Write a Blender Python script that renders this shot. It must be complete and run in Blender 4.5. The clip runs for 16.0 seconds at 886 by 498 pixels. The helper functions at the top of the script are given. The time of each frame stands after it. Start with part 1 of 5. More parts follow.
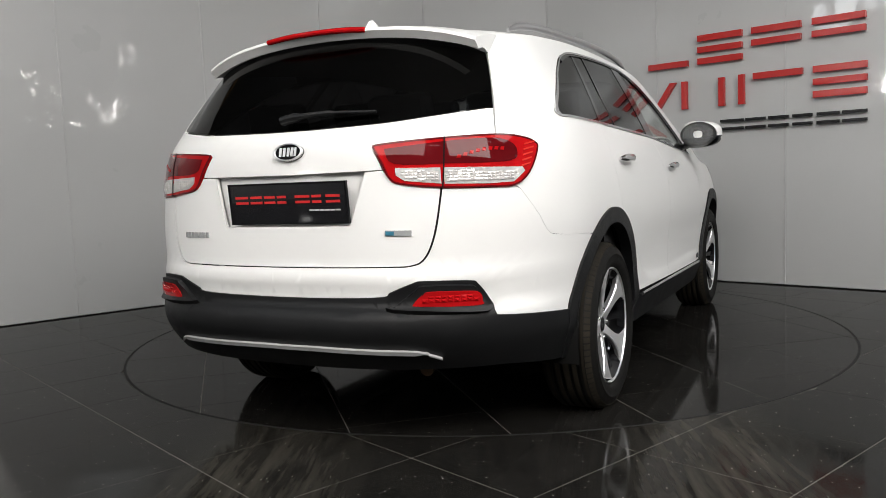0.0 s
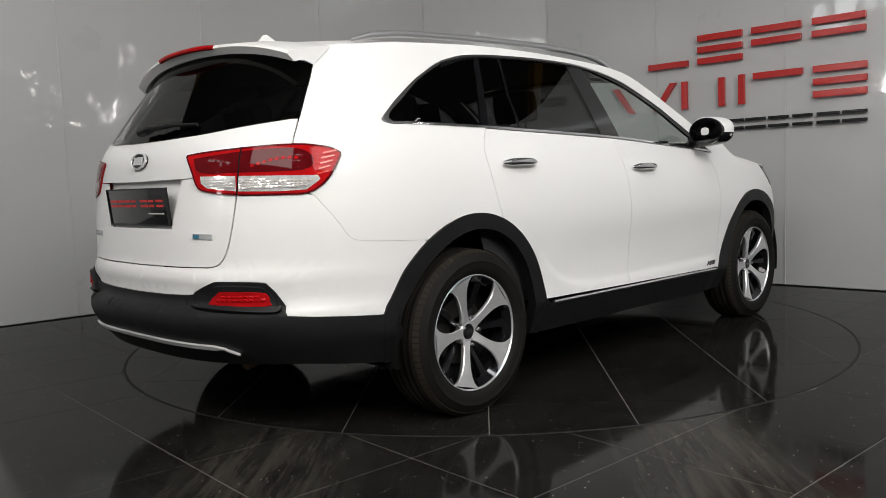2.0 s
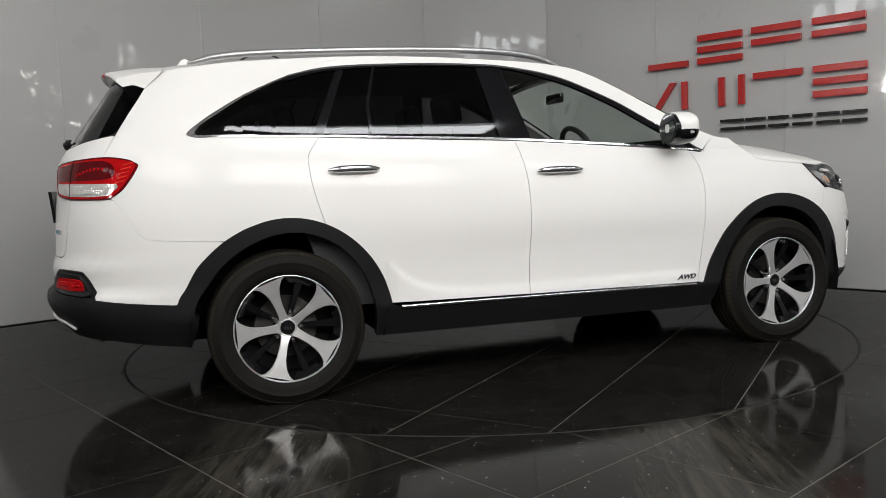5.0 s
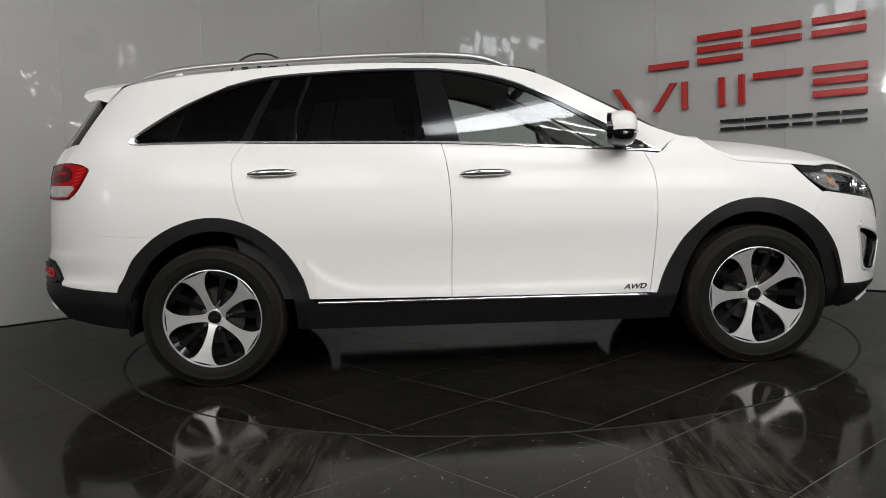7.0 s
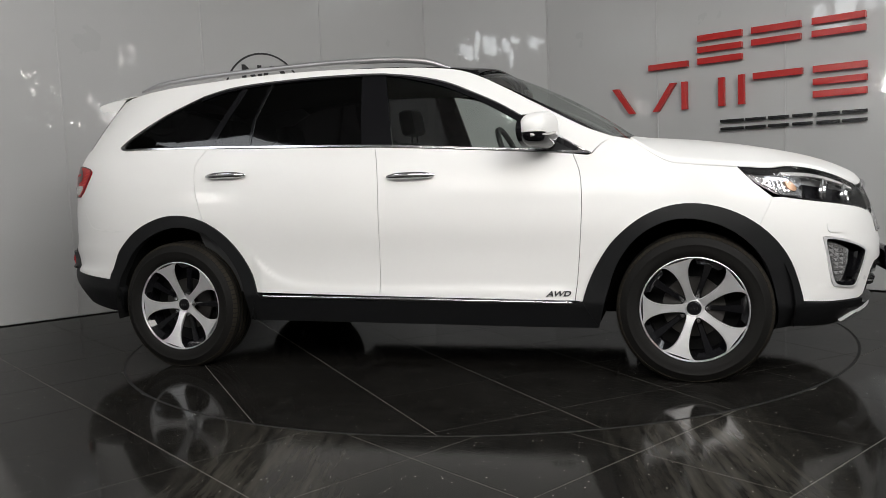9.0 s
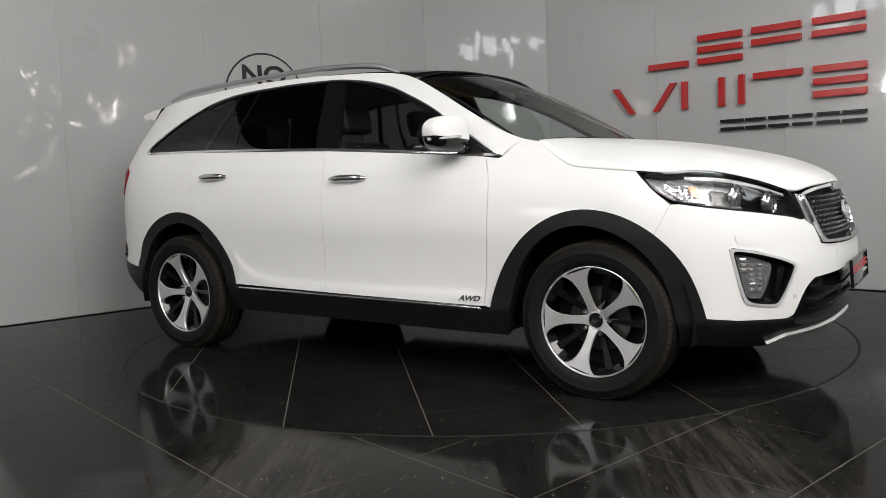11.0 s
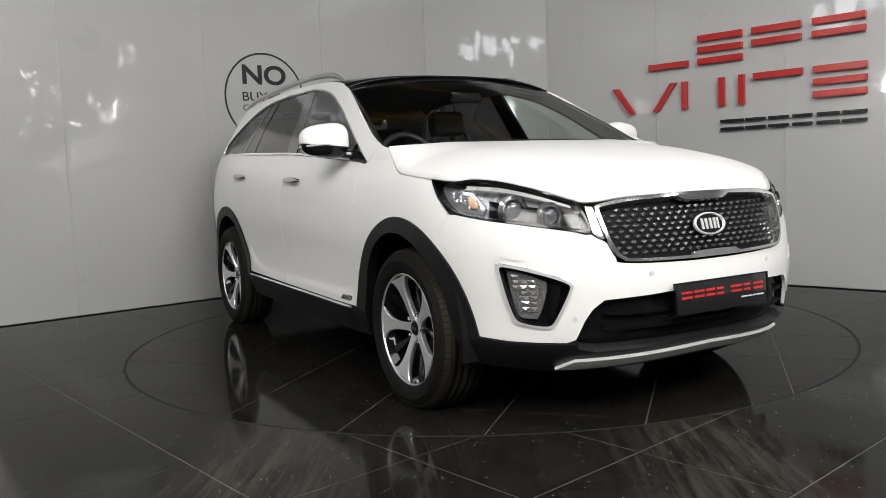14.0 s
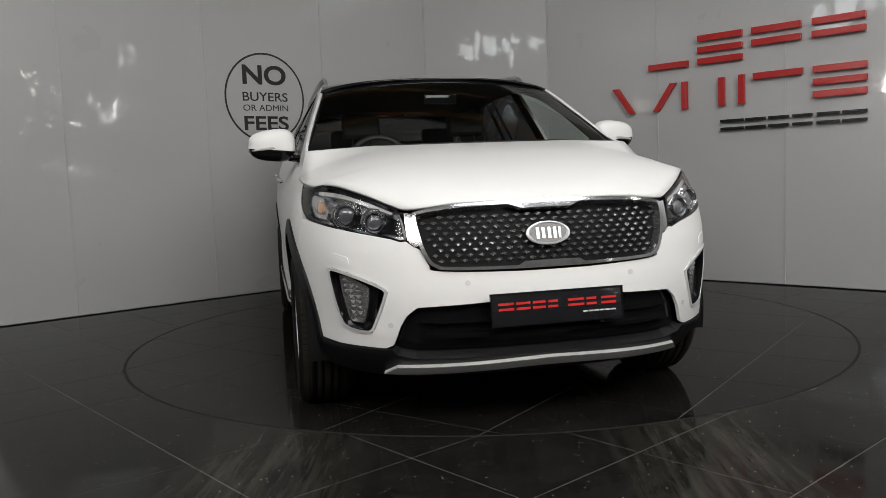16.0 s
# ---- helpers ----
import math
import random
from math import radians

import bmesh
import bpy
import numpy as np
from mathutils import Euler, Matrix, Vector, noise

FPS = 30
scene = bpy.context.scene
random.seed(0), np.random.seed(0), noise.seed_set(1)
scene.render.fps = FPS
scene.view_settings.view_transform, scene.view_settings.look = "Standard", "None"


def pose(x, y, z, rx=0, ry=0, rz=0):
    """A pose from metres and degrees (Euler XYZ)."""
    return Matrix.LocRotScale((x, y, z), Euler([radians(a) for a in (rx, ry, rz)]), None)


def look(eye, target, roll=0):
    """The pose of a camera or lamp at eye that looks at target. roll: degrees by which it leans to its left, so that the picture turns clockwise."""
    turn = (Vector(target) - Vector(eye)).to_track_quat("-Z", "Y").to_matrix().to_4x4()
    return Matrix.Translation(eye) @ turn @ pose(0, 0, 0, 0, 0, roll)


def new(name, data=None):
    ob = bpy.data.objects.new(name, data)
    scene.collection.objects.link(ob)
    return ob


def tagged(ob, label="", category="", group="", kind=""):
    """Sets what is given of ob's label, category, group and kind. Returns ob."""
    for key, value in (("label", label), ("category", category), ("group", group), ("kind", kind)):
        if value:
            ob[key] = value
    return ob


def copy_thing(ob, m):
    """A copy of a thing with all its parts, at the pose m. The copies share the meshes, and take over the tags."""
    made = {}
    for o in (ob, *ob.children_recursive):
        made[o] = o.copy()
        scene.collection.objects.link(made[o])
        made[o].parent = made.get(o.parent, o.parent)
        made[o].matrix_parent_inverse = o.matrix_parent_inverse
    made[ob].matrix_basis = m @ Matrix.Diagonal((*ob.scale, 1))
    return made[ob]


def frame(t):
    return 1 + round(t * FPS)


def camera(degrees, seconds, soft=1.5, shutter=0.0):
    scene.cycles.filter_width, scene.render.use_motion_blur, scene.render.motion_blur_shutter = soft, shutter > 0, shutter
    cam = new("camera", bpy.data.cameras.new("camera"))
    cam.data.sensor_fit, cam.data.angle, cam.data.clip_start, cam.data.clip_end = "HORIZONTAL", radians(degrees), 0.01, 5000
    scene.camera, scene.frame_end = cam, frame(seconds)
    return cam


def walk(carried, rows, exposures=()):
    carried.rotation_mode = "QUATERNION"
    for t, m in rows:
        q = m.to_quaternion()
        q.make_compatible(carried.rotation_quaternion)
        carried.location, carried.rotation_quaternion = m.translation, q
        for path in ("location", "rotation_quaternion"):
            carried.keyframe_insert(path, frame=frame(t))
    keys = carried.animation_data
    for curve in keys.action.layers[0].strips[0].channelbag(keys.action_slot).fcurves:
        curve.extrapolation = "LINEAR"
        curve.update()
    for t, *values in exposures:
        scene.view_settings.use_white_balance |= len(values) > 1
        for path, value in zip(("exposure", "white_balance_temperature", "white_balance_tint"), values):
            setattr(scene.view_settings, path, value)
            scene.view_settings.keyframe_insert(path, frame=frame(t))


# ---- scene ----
from mathutils import geometry

cam = camera(57.36, 16.0, 0.75)
EYE_POSE = pose(0, -5.342, 1.0266, 90 - 5.205, 0, 2.662) @ pose(0, 0, 0, 0, 0, -2.309)
walk(cam, [(0, EYE_POSE), (16, EYE_POSE)], exposures=[(0, 0.24), (1.5, 0.0), (2.5, 0.04), (4, 0.08), (6.5, -0.15), (7, -0.15), (9, 0.1), (11.5, 0.2), (12.5, 0.52), (13.5, 0.46), (14, 0.37), (14.5, 0.04), (16, -0.15)])

# ---- world and light ----
world = bpy.data.worlds.new("world")
scene.world = world
world.use_nodes = True
world.node_tree.nodes["Background"].inputs[0].default_value = (0.8, 0.9, 1.0, 1)
world.node_tree.nodes["Background"].inputs[1].default_value = 0.02


def area(name, at, target, sx, sy, power, color=(1, 1, 1)):
    d = bpy.data.lights.new(name, "AREA")
    d.shape, d.size, d.size_y, d.energy, d.color = "RECTANGLE", sx, sy, power, color
    ob = new(name, d)
    ob.matrix_world = look(at, target)
    return ob


# key light: two large unseen panels added behind the camera
KEY_R, KEY_L = (2.6, -6.5, 4.05), (-1.9, -6.9, 4.05)
area("softbox_light", KEY_R, (0.0, 0.3, 0.9), 3.2, 2.0, 185, (1.0, 0.965, 0.92))
area("softbox_light", KEY_L, (0.2, 0.3, 0.9), 3.2, 2.0, 122, (1.0, 0.965, 0.92))
# side glows are added to brighten the walls; the middle one follows window reflections
area("roof_light_glow", (5.4, -4.7, 5.05), (5.4, -4.7, 0), 1.9, 1.6, 48, (0.93, 0.97, 1.0))
area("roof_light_glow", (1.65, -3.85, 5.05), (1.65, -3.85, 0), 3.3, 0.5, 66, (0.95, 0.975, 1.0)).matrix_world = pose(1.65, -3.85, 5.05, 0, 0, 16)
area("roof_light_glow", (-5.2, -4.4, 5.05), (-5.2, -4.4, 0), 1.6, 3.0, 9, (0.93, 0.97, 1.0))


# ---- materials ----
def nodes_of(m):
    m.use_nodes = True
    nt = m.node_tree
    return nt, nt.nodes, nt.links, nt.nodes["Principled BSDF"]


def mat(name, color, rough=0.5, metal=0.0, vary=0.06, scale=9.0, bump=0.0, bscale=300.0, coat=0.0, rvary=0.08, spec=0.5, coarse=1.2):
    """A surface with variation at two scales in tone and roughness, and fine relief."""
    m = bpy.data.materials.new(name)
    nt, n, l, b = nodes_of(m)
    tc = n.new("ShaderNodeTexCoord")
    n1, n2 = n.new("ShaderNodeTexNoise"), n.new("ShaderNodeTexNoise")
    n1.inputs["Scale"].default_value, n1.inputs["Detail"].default_value = scale, 6
    n2.inputs["Scale"].default_value, n2.inputs["Detail"].default_value = coarse, 3
    for k in (n1, n2):
        l.new(tc.outputs["Object"], k.inputs["Vector"])
    add = n.new("ShaderNodeMath")
    add.operation = "ADD"
    l.new(n1.outputs["Fac"], add.inputs[0]), l.new(n2.outputs["Fac"], add.inputs[1])
    mr = n.new("ShaderNodeMapRange")
    mr.inputs["From Min"].default_value, mr.inputs["From Max"].default_value = 0.6, 1.4
    mr.inputs["To Min"].default_value, mr.inputs["To Max"].default_value = 1 - vary, 1 + vary
    l.new(add.outputs[0], mr.inputs["Value"])
    mix = n.new("ShaderNodeVectorMath")
    mix.operation = "SCALE"
    mix.inputs[0].default_value = color
    l.new(mr.outputs[0], mix.inputs["Scale"])
    l.new(mix.outputs[0], b.inputs["Base Color"])
    rr = n.new("ShaderNodeMapRange")
    rr.inputs["From Min"].default_value, rr.inputs["From Max"].default_value = 0.3, 0.7
    rr.inputs["To Min"].default_value, rr.inputs["To Max"].default_value = max(0.01, rough * (1 - rvary)), rough * (1 + rvary)
    l.new(n1.outputs["Fac"], rr.inputs["Value"])
    l.new(rr.outputs[0], b.inputs["Roughness"])
    b.inputs["Metallic"].default_value = metal
    b.inputs["Specular IOR Level"].default_value = spec
    b.inputs["Coat Weight"].default_value = coat
    b.inputs["Coat Roughness"].default_value = 0.03
    if bump:
        nb, bp = n.new("ShaderNodeTexNoise"), n.new("ShaderNodeBump")
        nb.inputs["Scale"].default_value = bscale
        l.new(tc.outputs["Object"], nb.inputs["Vector"])
        bp.inputs["Strength"].default_value, bp.inputs["Distance"].default_value = bump, 0.002
        l.new(nb.outputs["Fac"], bp.inputs["Height"])
        l.new(bp.outputs[0], b.inputs["Normal"])
    return m


def glow(name, color, strength):
    m = bpy.data.materials.new(name)
    nt, n, l, b = nodes_of(m)
    b.inputs["Base Color"].default_value = (*color, 1)
    b.inputs["Emission Color"].default_value = (*color, 1)
    b.inputs["Emission Strength"].default_value = strength
    return m


def pane_glass(name, tint, gloss=0.07):
    """Thin glass: tinted see-through with a mirror coat that grows to grazing angles."""
    m = bpy.data.materials.new(name)
    nt, n, l, b = nodes_of(m)
    tr, gl, mx, lw = (n.new(k) for k in ("ShaderNodeBsdfTransparent", "ShaderNodeBsdfGlossy", "ShaderNodeMixShader", "ShaderNodeLayerWeight"))
    tr.inputs[0].default_value = (*tint, 1)
    gl.inputs["Roughness"].default_value = 0.015
    lw.inputs["Blend"].default_value = 0.5
    pw, ma = n.new("ShaderNodeMath"), n.new("ShaderNodeMath")
    pw.operation, pw.inputs[1].default_value = "POWER", 4.0
    ma.operation, ma.inputs[1].default_value, ma.inputs[2].default_value = "MULTIPLY_ADD", 0.55, gloss
    l.new(lw.outputs["Facing"], pw.inputs[0]), l.new(pw.outputs[0], ma.inputs[0])
    l.new(ma.outputs[0], mx.inputs[0]), l.new(tr.outputs[0], mx.inputs[1]), l.new(gl.outputs[0], mx.inputs[2])
    l.new(mx.outputs[0], n["Material Output"].inputs["Surface"])
    return m


PAINT = mat("white_pearl_paint", (0.765, 0.762, 0.752), 0.36, 0.0, 0.012, 3.0, coat=0.30, coarse=0.8, spec=0.06)
PAINT.node_tree.nodes["Principled BSDF"].inputs["Coat Roughness"].default_value = 0.11
CLAD = mat("black_textured_plastic", (0.0075, 0.0078, 0.0085), 0.48, 0, 0.15, 14, 0.25, 900, spec=0.27)
GLOSSB = mat("gloss_black_plastic", (0.006, 0.006, 0.007), 0.08, 0, 0.1, spec=0.4)
CHROME = mat("chrome", (0.66, 0.66, 0.67), 0.14, 0.95, 0.03)
SILVER = mat("satin_silver_paint", (0.72, 0.72, 0.73), 0.30, 0.45, 0.05)
RAILM = mat("anodised_rail", (0.42, 0.42, 0.43), 0.34, 0.7, 0.06)
ALLOY = mat("machined_alloy", (0.82, 0.82, 0.83), 0.36, 0.75, 0.05, 30, rvary=0.1)
RUBBER = mat("tyre_rubber", (0.0062, 0.0058, 0.0053), 0.7, 0, 0.3, 18, 0.3, 500, spec=0.18)
DUSTY = mat("dusty_tyre_tread", (0.021, 0.0175, 0.0125), 0.85, 0, 0.45, 12, 0.4, 300, spec=0.2)
DARK = mat("dark_underbody", (0.008, 0.008, 0.008), 0.85, 0, 0.3, 10, spec=0.1)
CABIN = mat("dark_grey_cabin_trim", (0.03, 0.03, 0.032), 0.65, 0, 0.15, 20, 0.2, 400)
SEAT = mat("black_leather", (0.02, 0.02, 0.021), 0.5, 0, 0.2, 20, 0.3, 300)
LINER = mat("beige_headliner", (0.34, 0.32, 0.29), 0.9, 0, 0.06, 40, 0.2, 900)
REDL = mat("red_lamp_lens", (0.40, 0.006, 0.008), 0.05, 0, 0.30, 14, spec=0.10)
REDD = mat("dark_red_lamp_lens", (0.10, 0.004, 0.006), 0.03, 0, 0.3, 6, spec=0.16)
TIPL = mat("bright_red_light_guide", (0.60, 0.03, 0.02), 0.12, 0.0, 0.2, 30)
CLEARL = mat("frosted_clear_lens", (0.66, 0.64, 0.62), 0.16, 0.35, 0.30, 40, coat=0.4)
FACET = mat("faceted_reflector", (0.56, 0.56, 0.57), 0.15, 0.8, 0.12, 40)
AMBER = mat("amber_reflector", (0.62, 0.36, 0.22), 0.2, 0.4, 0.5, 60, 0.8, 90, coat=0.6)
LAMPIN = mat("lamp_housing", (0.46, 0.46, 0.47), 0.26, 0.55, 0.2, 10)
BADGED = mat("dark_chrome_badge", (0.10, 0.10, 0.105), 0.25, 0.5, 0.1)
PLATEB = mat("black_show_plate", (0.012, 0.012, 0.014), 0.10, 0, 0.2, coat=0.6)
PRED = mat("plate_red", (0.55, 0.02, 0.02), 0.4)
PGREY = mat("plate_grey", (0.6, 0.6, 0.6), 0.4)
GCLEAR = pane_glass("clear_green_glass", (0.84, 0.88, 0.86))
GTINT = pane_glass("privacy_glass", (0.085, 0.085, 0.088), 0.045)
GREAR = pane_glass("dark_rear_glass", (0.10, 0.10, 0.102), 0.05)
GLENS = pane_glass("lamp_cover", (0.93, 0.94, 0.95), 0.018)
BADGE = mat("brushed_badge", (0.58, 0.59, 0.60), 0.25, 0.6)
STUDM = mat("dark_chrome_stud", (0.50, 0.50, 0.51), 0.22, 0.85, 0.1)
GRILLEB = mat("black_grille_mesh", (0.004, 0.004, 0.0045), 0.6, 0, 0.2, 30, spec=0.15)
BLUEB = mat("teal_badge", (0.05, 0.22, 0.33), 0.25, 0.4)
MIRRORG = mat("mirror_glass", (0.11, 0.113, 0.117), 0.02, 1.0, 0.01)
BRASS = mat("rusty_steel", (0.16, 0.10, 0.06), 0.6, 0.6, 0.4, 30)


# ---- small builders ----
def part(name, bm, material, parent, label="", smooth=True, at=None):
    me = bpy.data.meshes.new(name)
    bmesh.ops.recalc_face_normals(bm, faces=bm.faces)
    bm.to_mesh(me)
    bm.free()
    me.materials.append(material)
    if smooth:
        me.polygons.foreach_set("use_smooth", [True] * len(me.polygons))
        me.set_sharp_from_angle(angle=radians(35))
    ob = new(name, me)
    if parent:
        ob.parent = parent
    if at is not None:
        ob.location = at
    return tagged(ob, label)


def box(bm, c, s, bev=0.0, m=None, seg=2):
    r = bmesh.ops.create_cube(bm, size=1)
    vs = r["verts"]
    bmesh.ops.scale(bm, vec=s, verts=vs)
    if bev:
        es = list({e for v in vs for e in v.link_edges})
        out = bmesh.ops.bevel(bm, geom=es, offset=bev, segments=seg, affect="EDGES", profile=0.6)
        vs = list({v for f in out["faces"] for v in f.verts} | {v for v in vs if v.is_valid})
    if m is not None:
        bmesh.ops.transform(bm, matrix=m, verts=vs)
    bmesh.ops.translate(bm, vec=c, verts=vs)
    return vs


def boxed(name, c, s, material, parent=None, bev=0.004, label="", m=None):
    bm = bmesh.new()
    box(bm, c, s, bev, m)
    return part(name, bm, material, parent, label)


def cyl(bm, c, r, depth, axis="y", seg=32, r2=None):
    o = bmesh.ops.create_cone(bm, cap_ends=True, segments=seg, radius1=r, radius2=r if r2 is None else r2, depth=depth)
    if axis == "y":
        bmesh.ops.rotate(bm, verts=o["verts"], matrix=Matrix.Rotation(radians(90), 3, "X"))
    if axis == "x":
        bmesh.ops.rotate(bm, verts=o["verts"], matrix=Matrix.Rotation(radians(90), 3, "Y"))
    bmesh.ops.translate(bm, vec=c, verts=o["verts"])
    return o["verts"]


def lathe(profile, seg=64):
    """Revolve (radius, y) pairs round the y axis."""
    bm = bmesh.new()
    rings = []
    for r, y in profile:
        rings.append([bm.verts.new((r * math.cos(2 * math.pi * k / seg), y, r * math.sin(2 * math.pi * k / seg))) for k in range(seg)])
    for a, b in zip(rings, rings[1:]):
        for k in range(seg):
            bm.faces.new((a[k], a[(k + 1) % seg], b[(k + 1) % seg], b[k]))
    return bm


def curve(pts, n=6):
    """Catmull-Rom through the points, n steps a span."""
    p = np.array(pts, float)
    q = np.vstack([2 * p[0] - p[1], p, 2 * p[-1] - p[-2]])
    out = []
    for i in range(len(p) - 1):
        a, b, c, d = q[i:i + 4]
        for k in range(n):
            t = k / n
            out.append(0.5 * (2 * b + (c - a) * t + (2 * a - 5 * b + 4 * c - d) * t * t + (3 * b - a - 3 * c + d) * t ** 3))
    out.append(p[-1])
    return [tuple(v) for v in out]


def tube(path, radius, seg=10, flat=1.0):
    """Sweep a round or flattened section along a path of 3D points."""
    bm = bmesh.new()
    path = [Vector(q) for q in path]
    rings = []
    for i, q in enumerate(path):
        d = (path[min(i + 1, len(path) - 1)] - path[max(i - 1, 0)]).normalized()
        side = d.cross(Vector((0, 0, 1))).normalized() if abs(d.z) < 0.95 else Vector((1, 0, 0))
        up = side.cross(d)
        r = radius[i] if isinstance(radius, (list, tuple)) else radius
        rings.append([bm.verts.new(q + side * r * math.cos(2 * math.pi * k / seg) + up * r * flat * math.sin(2 * math.pi * k / seg)) for k in range(seg)])
    for a, b in zip(rings, rings[1:]):
        for k in range(seg):
            bm.faces.new((a[k], a[(k + 1) % seg], b[(k + 1) % seg], b[k]))
    bm.faces.new(rings[0]), bm.faces.new(rings[-1])
    return bm


# ---- the room ----
FLOOR = mat("black_polished_tile", (0.0088, 0.0083, 0.0077), 0.075, 0, 0.55, 7, 0.02, 60, rvary=0.35, coarse=1.5, spec=0.042)
GROUT = mat("grey_grout", (0.13, 0.125, 0.112), 0.8, 0, 0.2, 20)
GAPM = mat("dark_gap", (0.004, 0.004, 0.004), 0.9)
WALLM = mat("glossy_light_grey_panel", (0.45, 0.454, 0.453), 0.30, 0, 0.012, 2, 0.05, 2.6, coat=0.9, rvary=0.1, spec=0.3)
WALLM.node_tree.nodes["Principled BSDF"].inputs["Coat Roughness"].default_value = 0.012


def wavy_coat(m):
    """Sheet laminate: its clear face is slightly rippled, more so in small creases."""
    nt, n, l, b = nodes_of(m)
    tc, a1, a2, mp, ad, bp = (n.new(k) for k in ("ShaderNodeTexCoord", "ShaderNodeTexNoise", "ShaderNodeTexNoise", "ShaderNodeMapping", "ShaderNodeMath", "ShaderNodeBump"))
    mp.inputs["Scale"].default_value = (1.0, 1.0, 0.55)
    l.new(tc.outputs["Object"], mp.inputs["Vector"])
    a1.inputs["Scale"].default_value, a1.inputs["Detail"].default_value = 2.2, 1.0
    a2.inputs["Scale"].default_value, a2.inputs["Detail"].default_value, a2.inputs["Distortion"].default_value = 11.0, 2.0, 0.8
    for k in (a1, a2):
        l.new(mp.outputs[0], k.inputs["Vector"])
    ad.operation, ad.inputs[1].default_value = "MULTIPLY_ADD", 0.05
    l.new(a2.outputs["Fac"], ad.inputs[0]), l.new(a1.outputs["Fac"], ad.inputs[2])
    bp.inputs["Strength"].default_value, bp.inputs["Distance"].default_value = 1.0, 0.007
    l.new(ad.outputs[0], bp.inputs["Height"]), l.new(bp.outputs[0], b.inputs["Coat Normal"])


wavy_coat(WALLM)
SEAMM = mat("grey_seam_strip", (0.42, 0.42, 0.42), 0.4)
CEILM = mat("dark_ceiling_sheet", (0.13, 0.13, 0.133), 0.8, 0, 0.3, 3)
BACKM = mat("added_surround_wall", (0.40, 0.39, 0.38), 0.85, 0, 0.25, 4, 0.3, 60)
SIGNR = mat("red_sign_acrylic", (0.42, 0.020, 0.018), 0.22, 0, 0.04)
SIGNB = mat("black_sign_acrylic", (0.012, 0.012, 0.013), 0.25, 0, 0.1)
VINYL = mat("black_vinyl", (0.015, 0.015, 0.016), 0.4, 0, 0.1)
SKYP = glow("roof_and_fill_sheet", (0.92, 0.96, 1.0), 3.0)
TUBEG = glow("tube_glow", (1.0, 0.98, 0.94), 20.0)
SOFT = glow("key_panel_sheet", (1.0, 0.96, 0.91), 2.0)

R_TABLE = 2.232


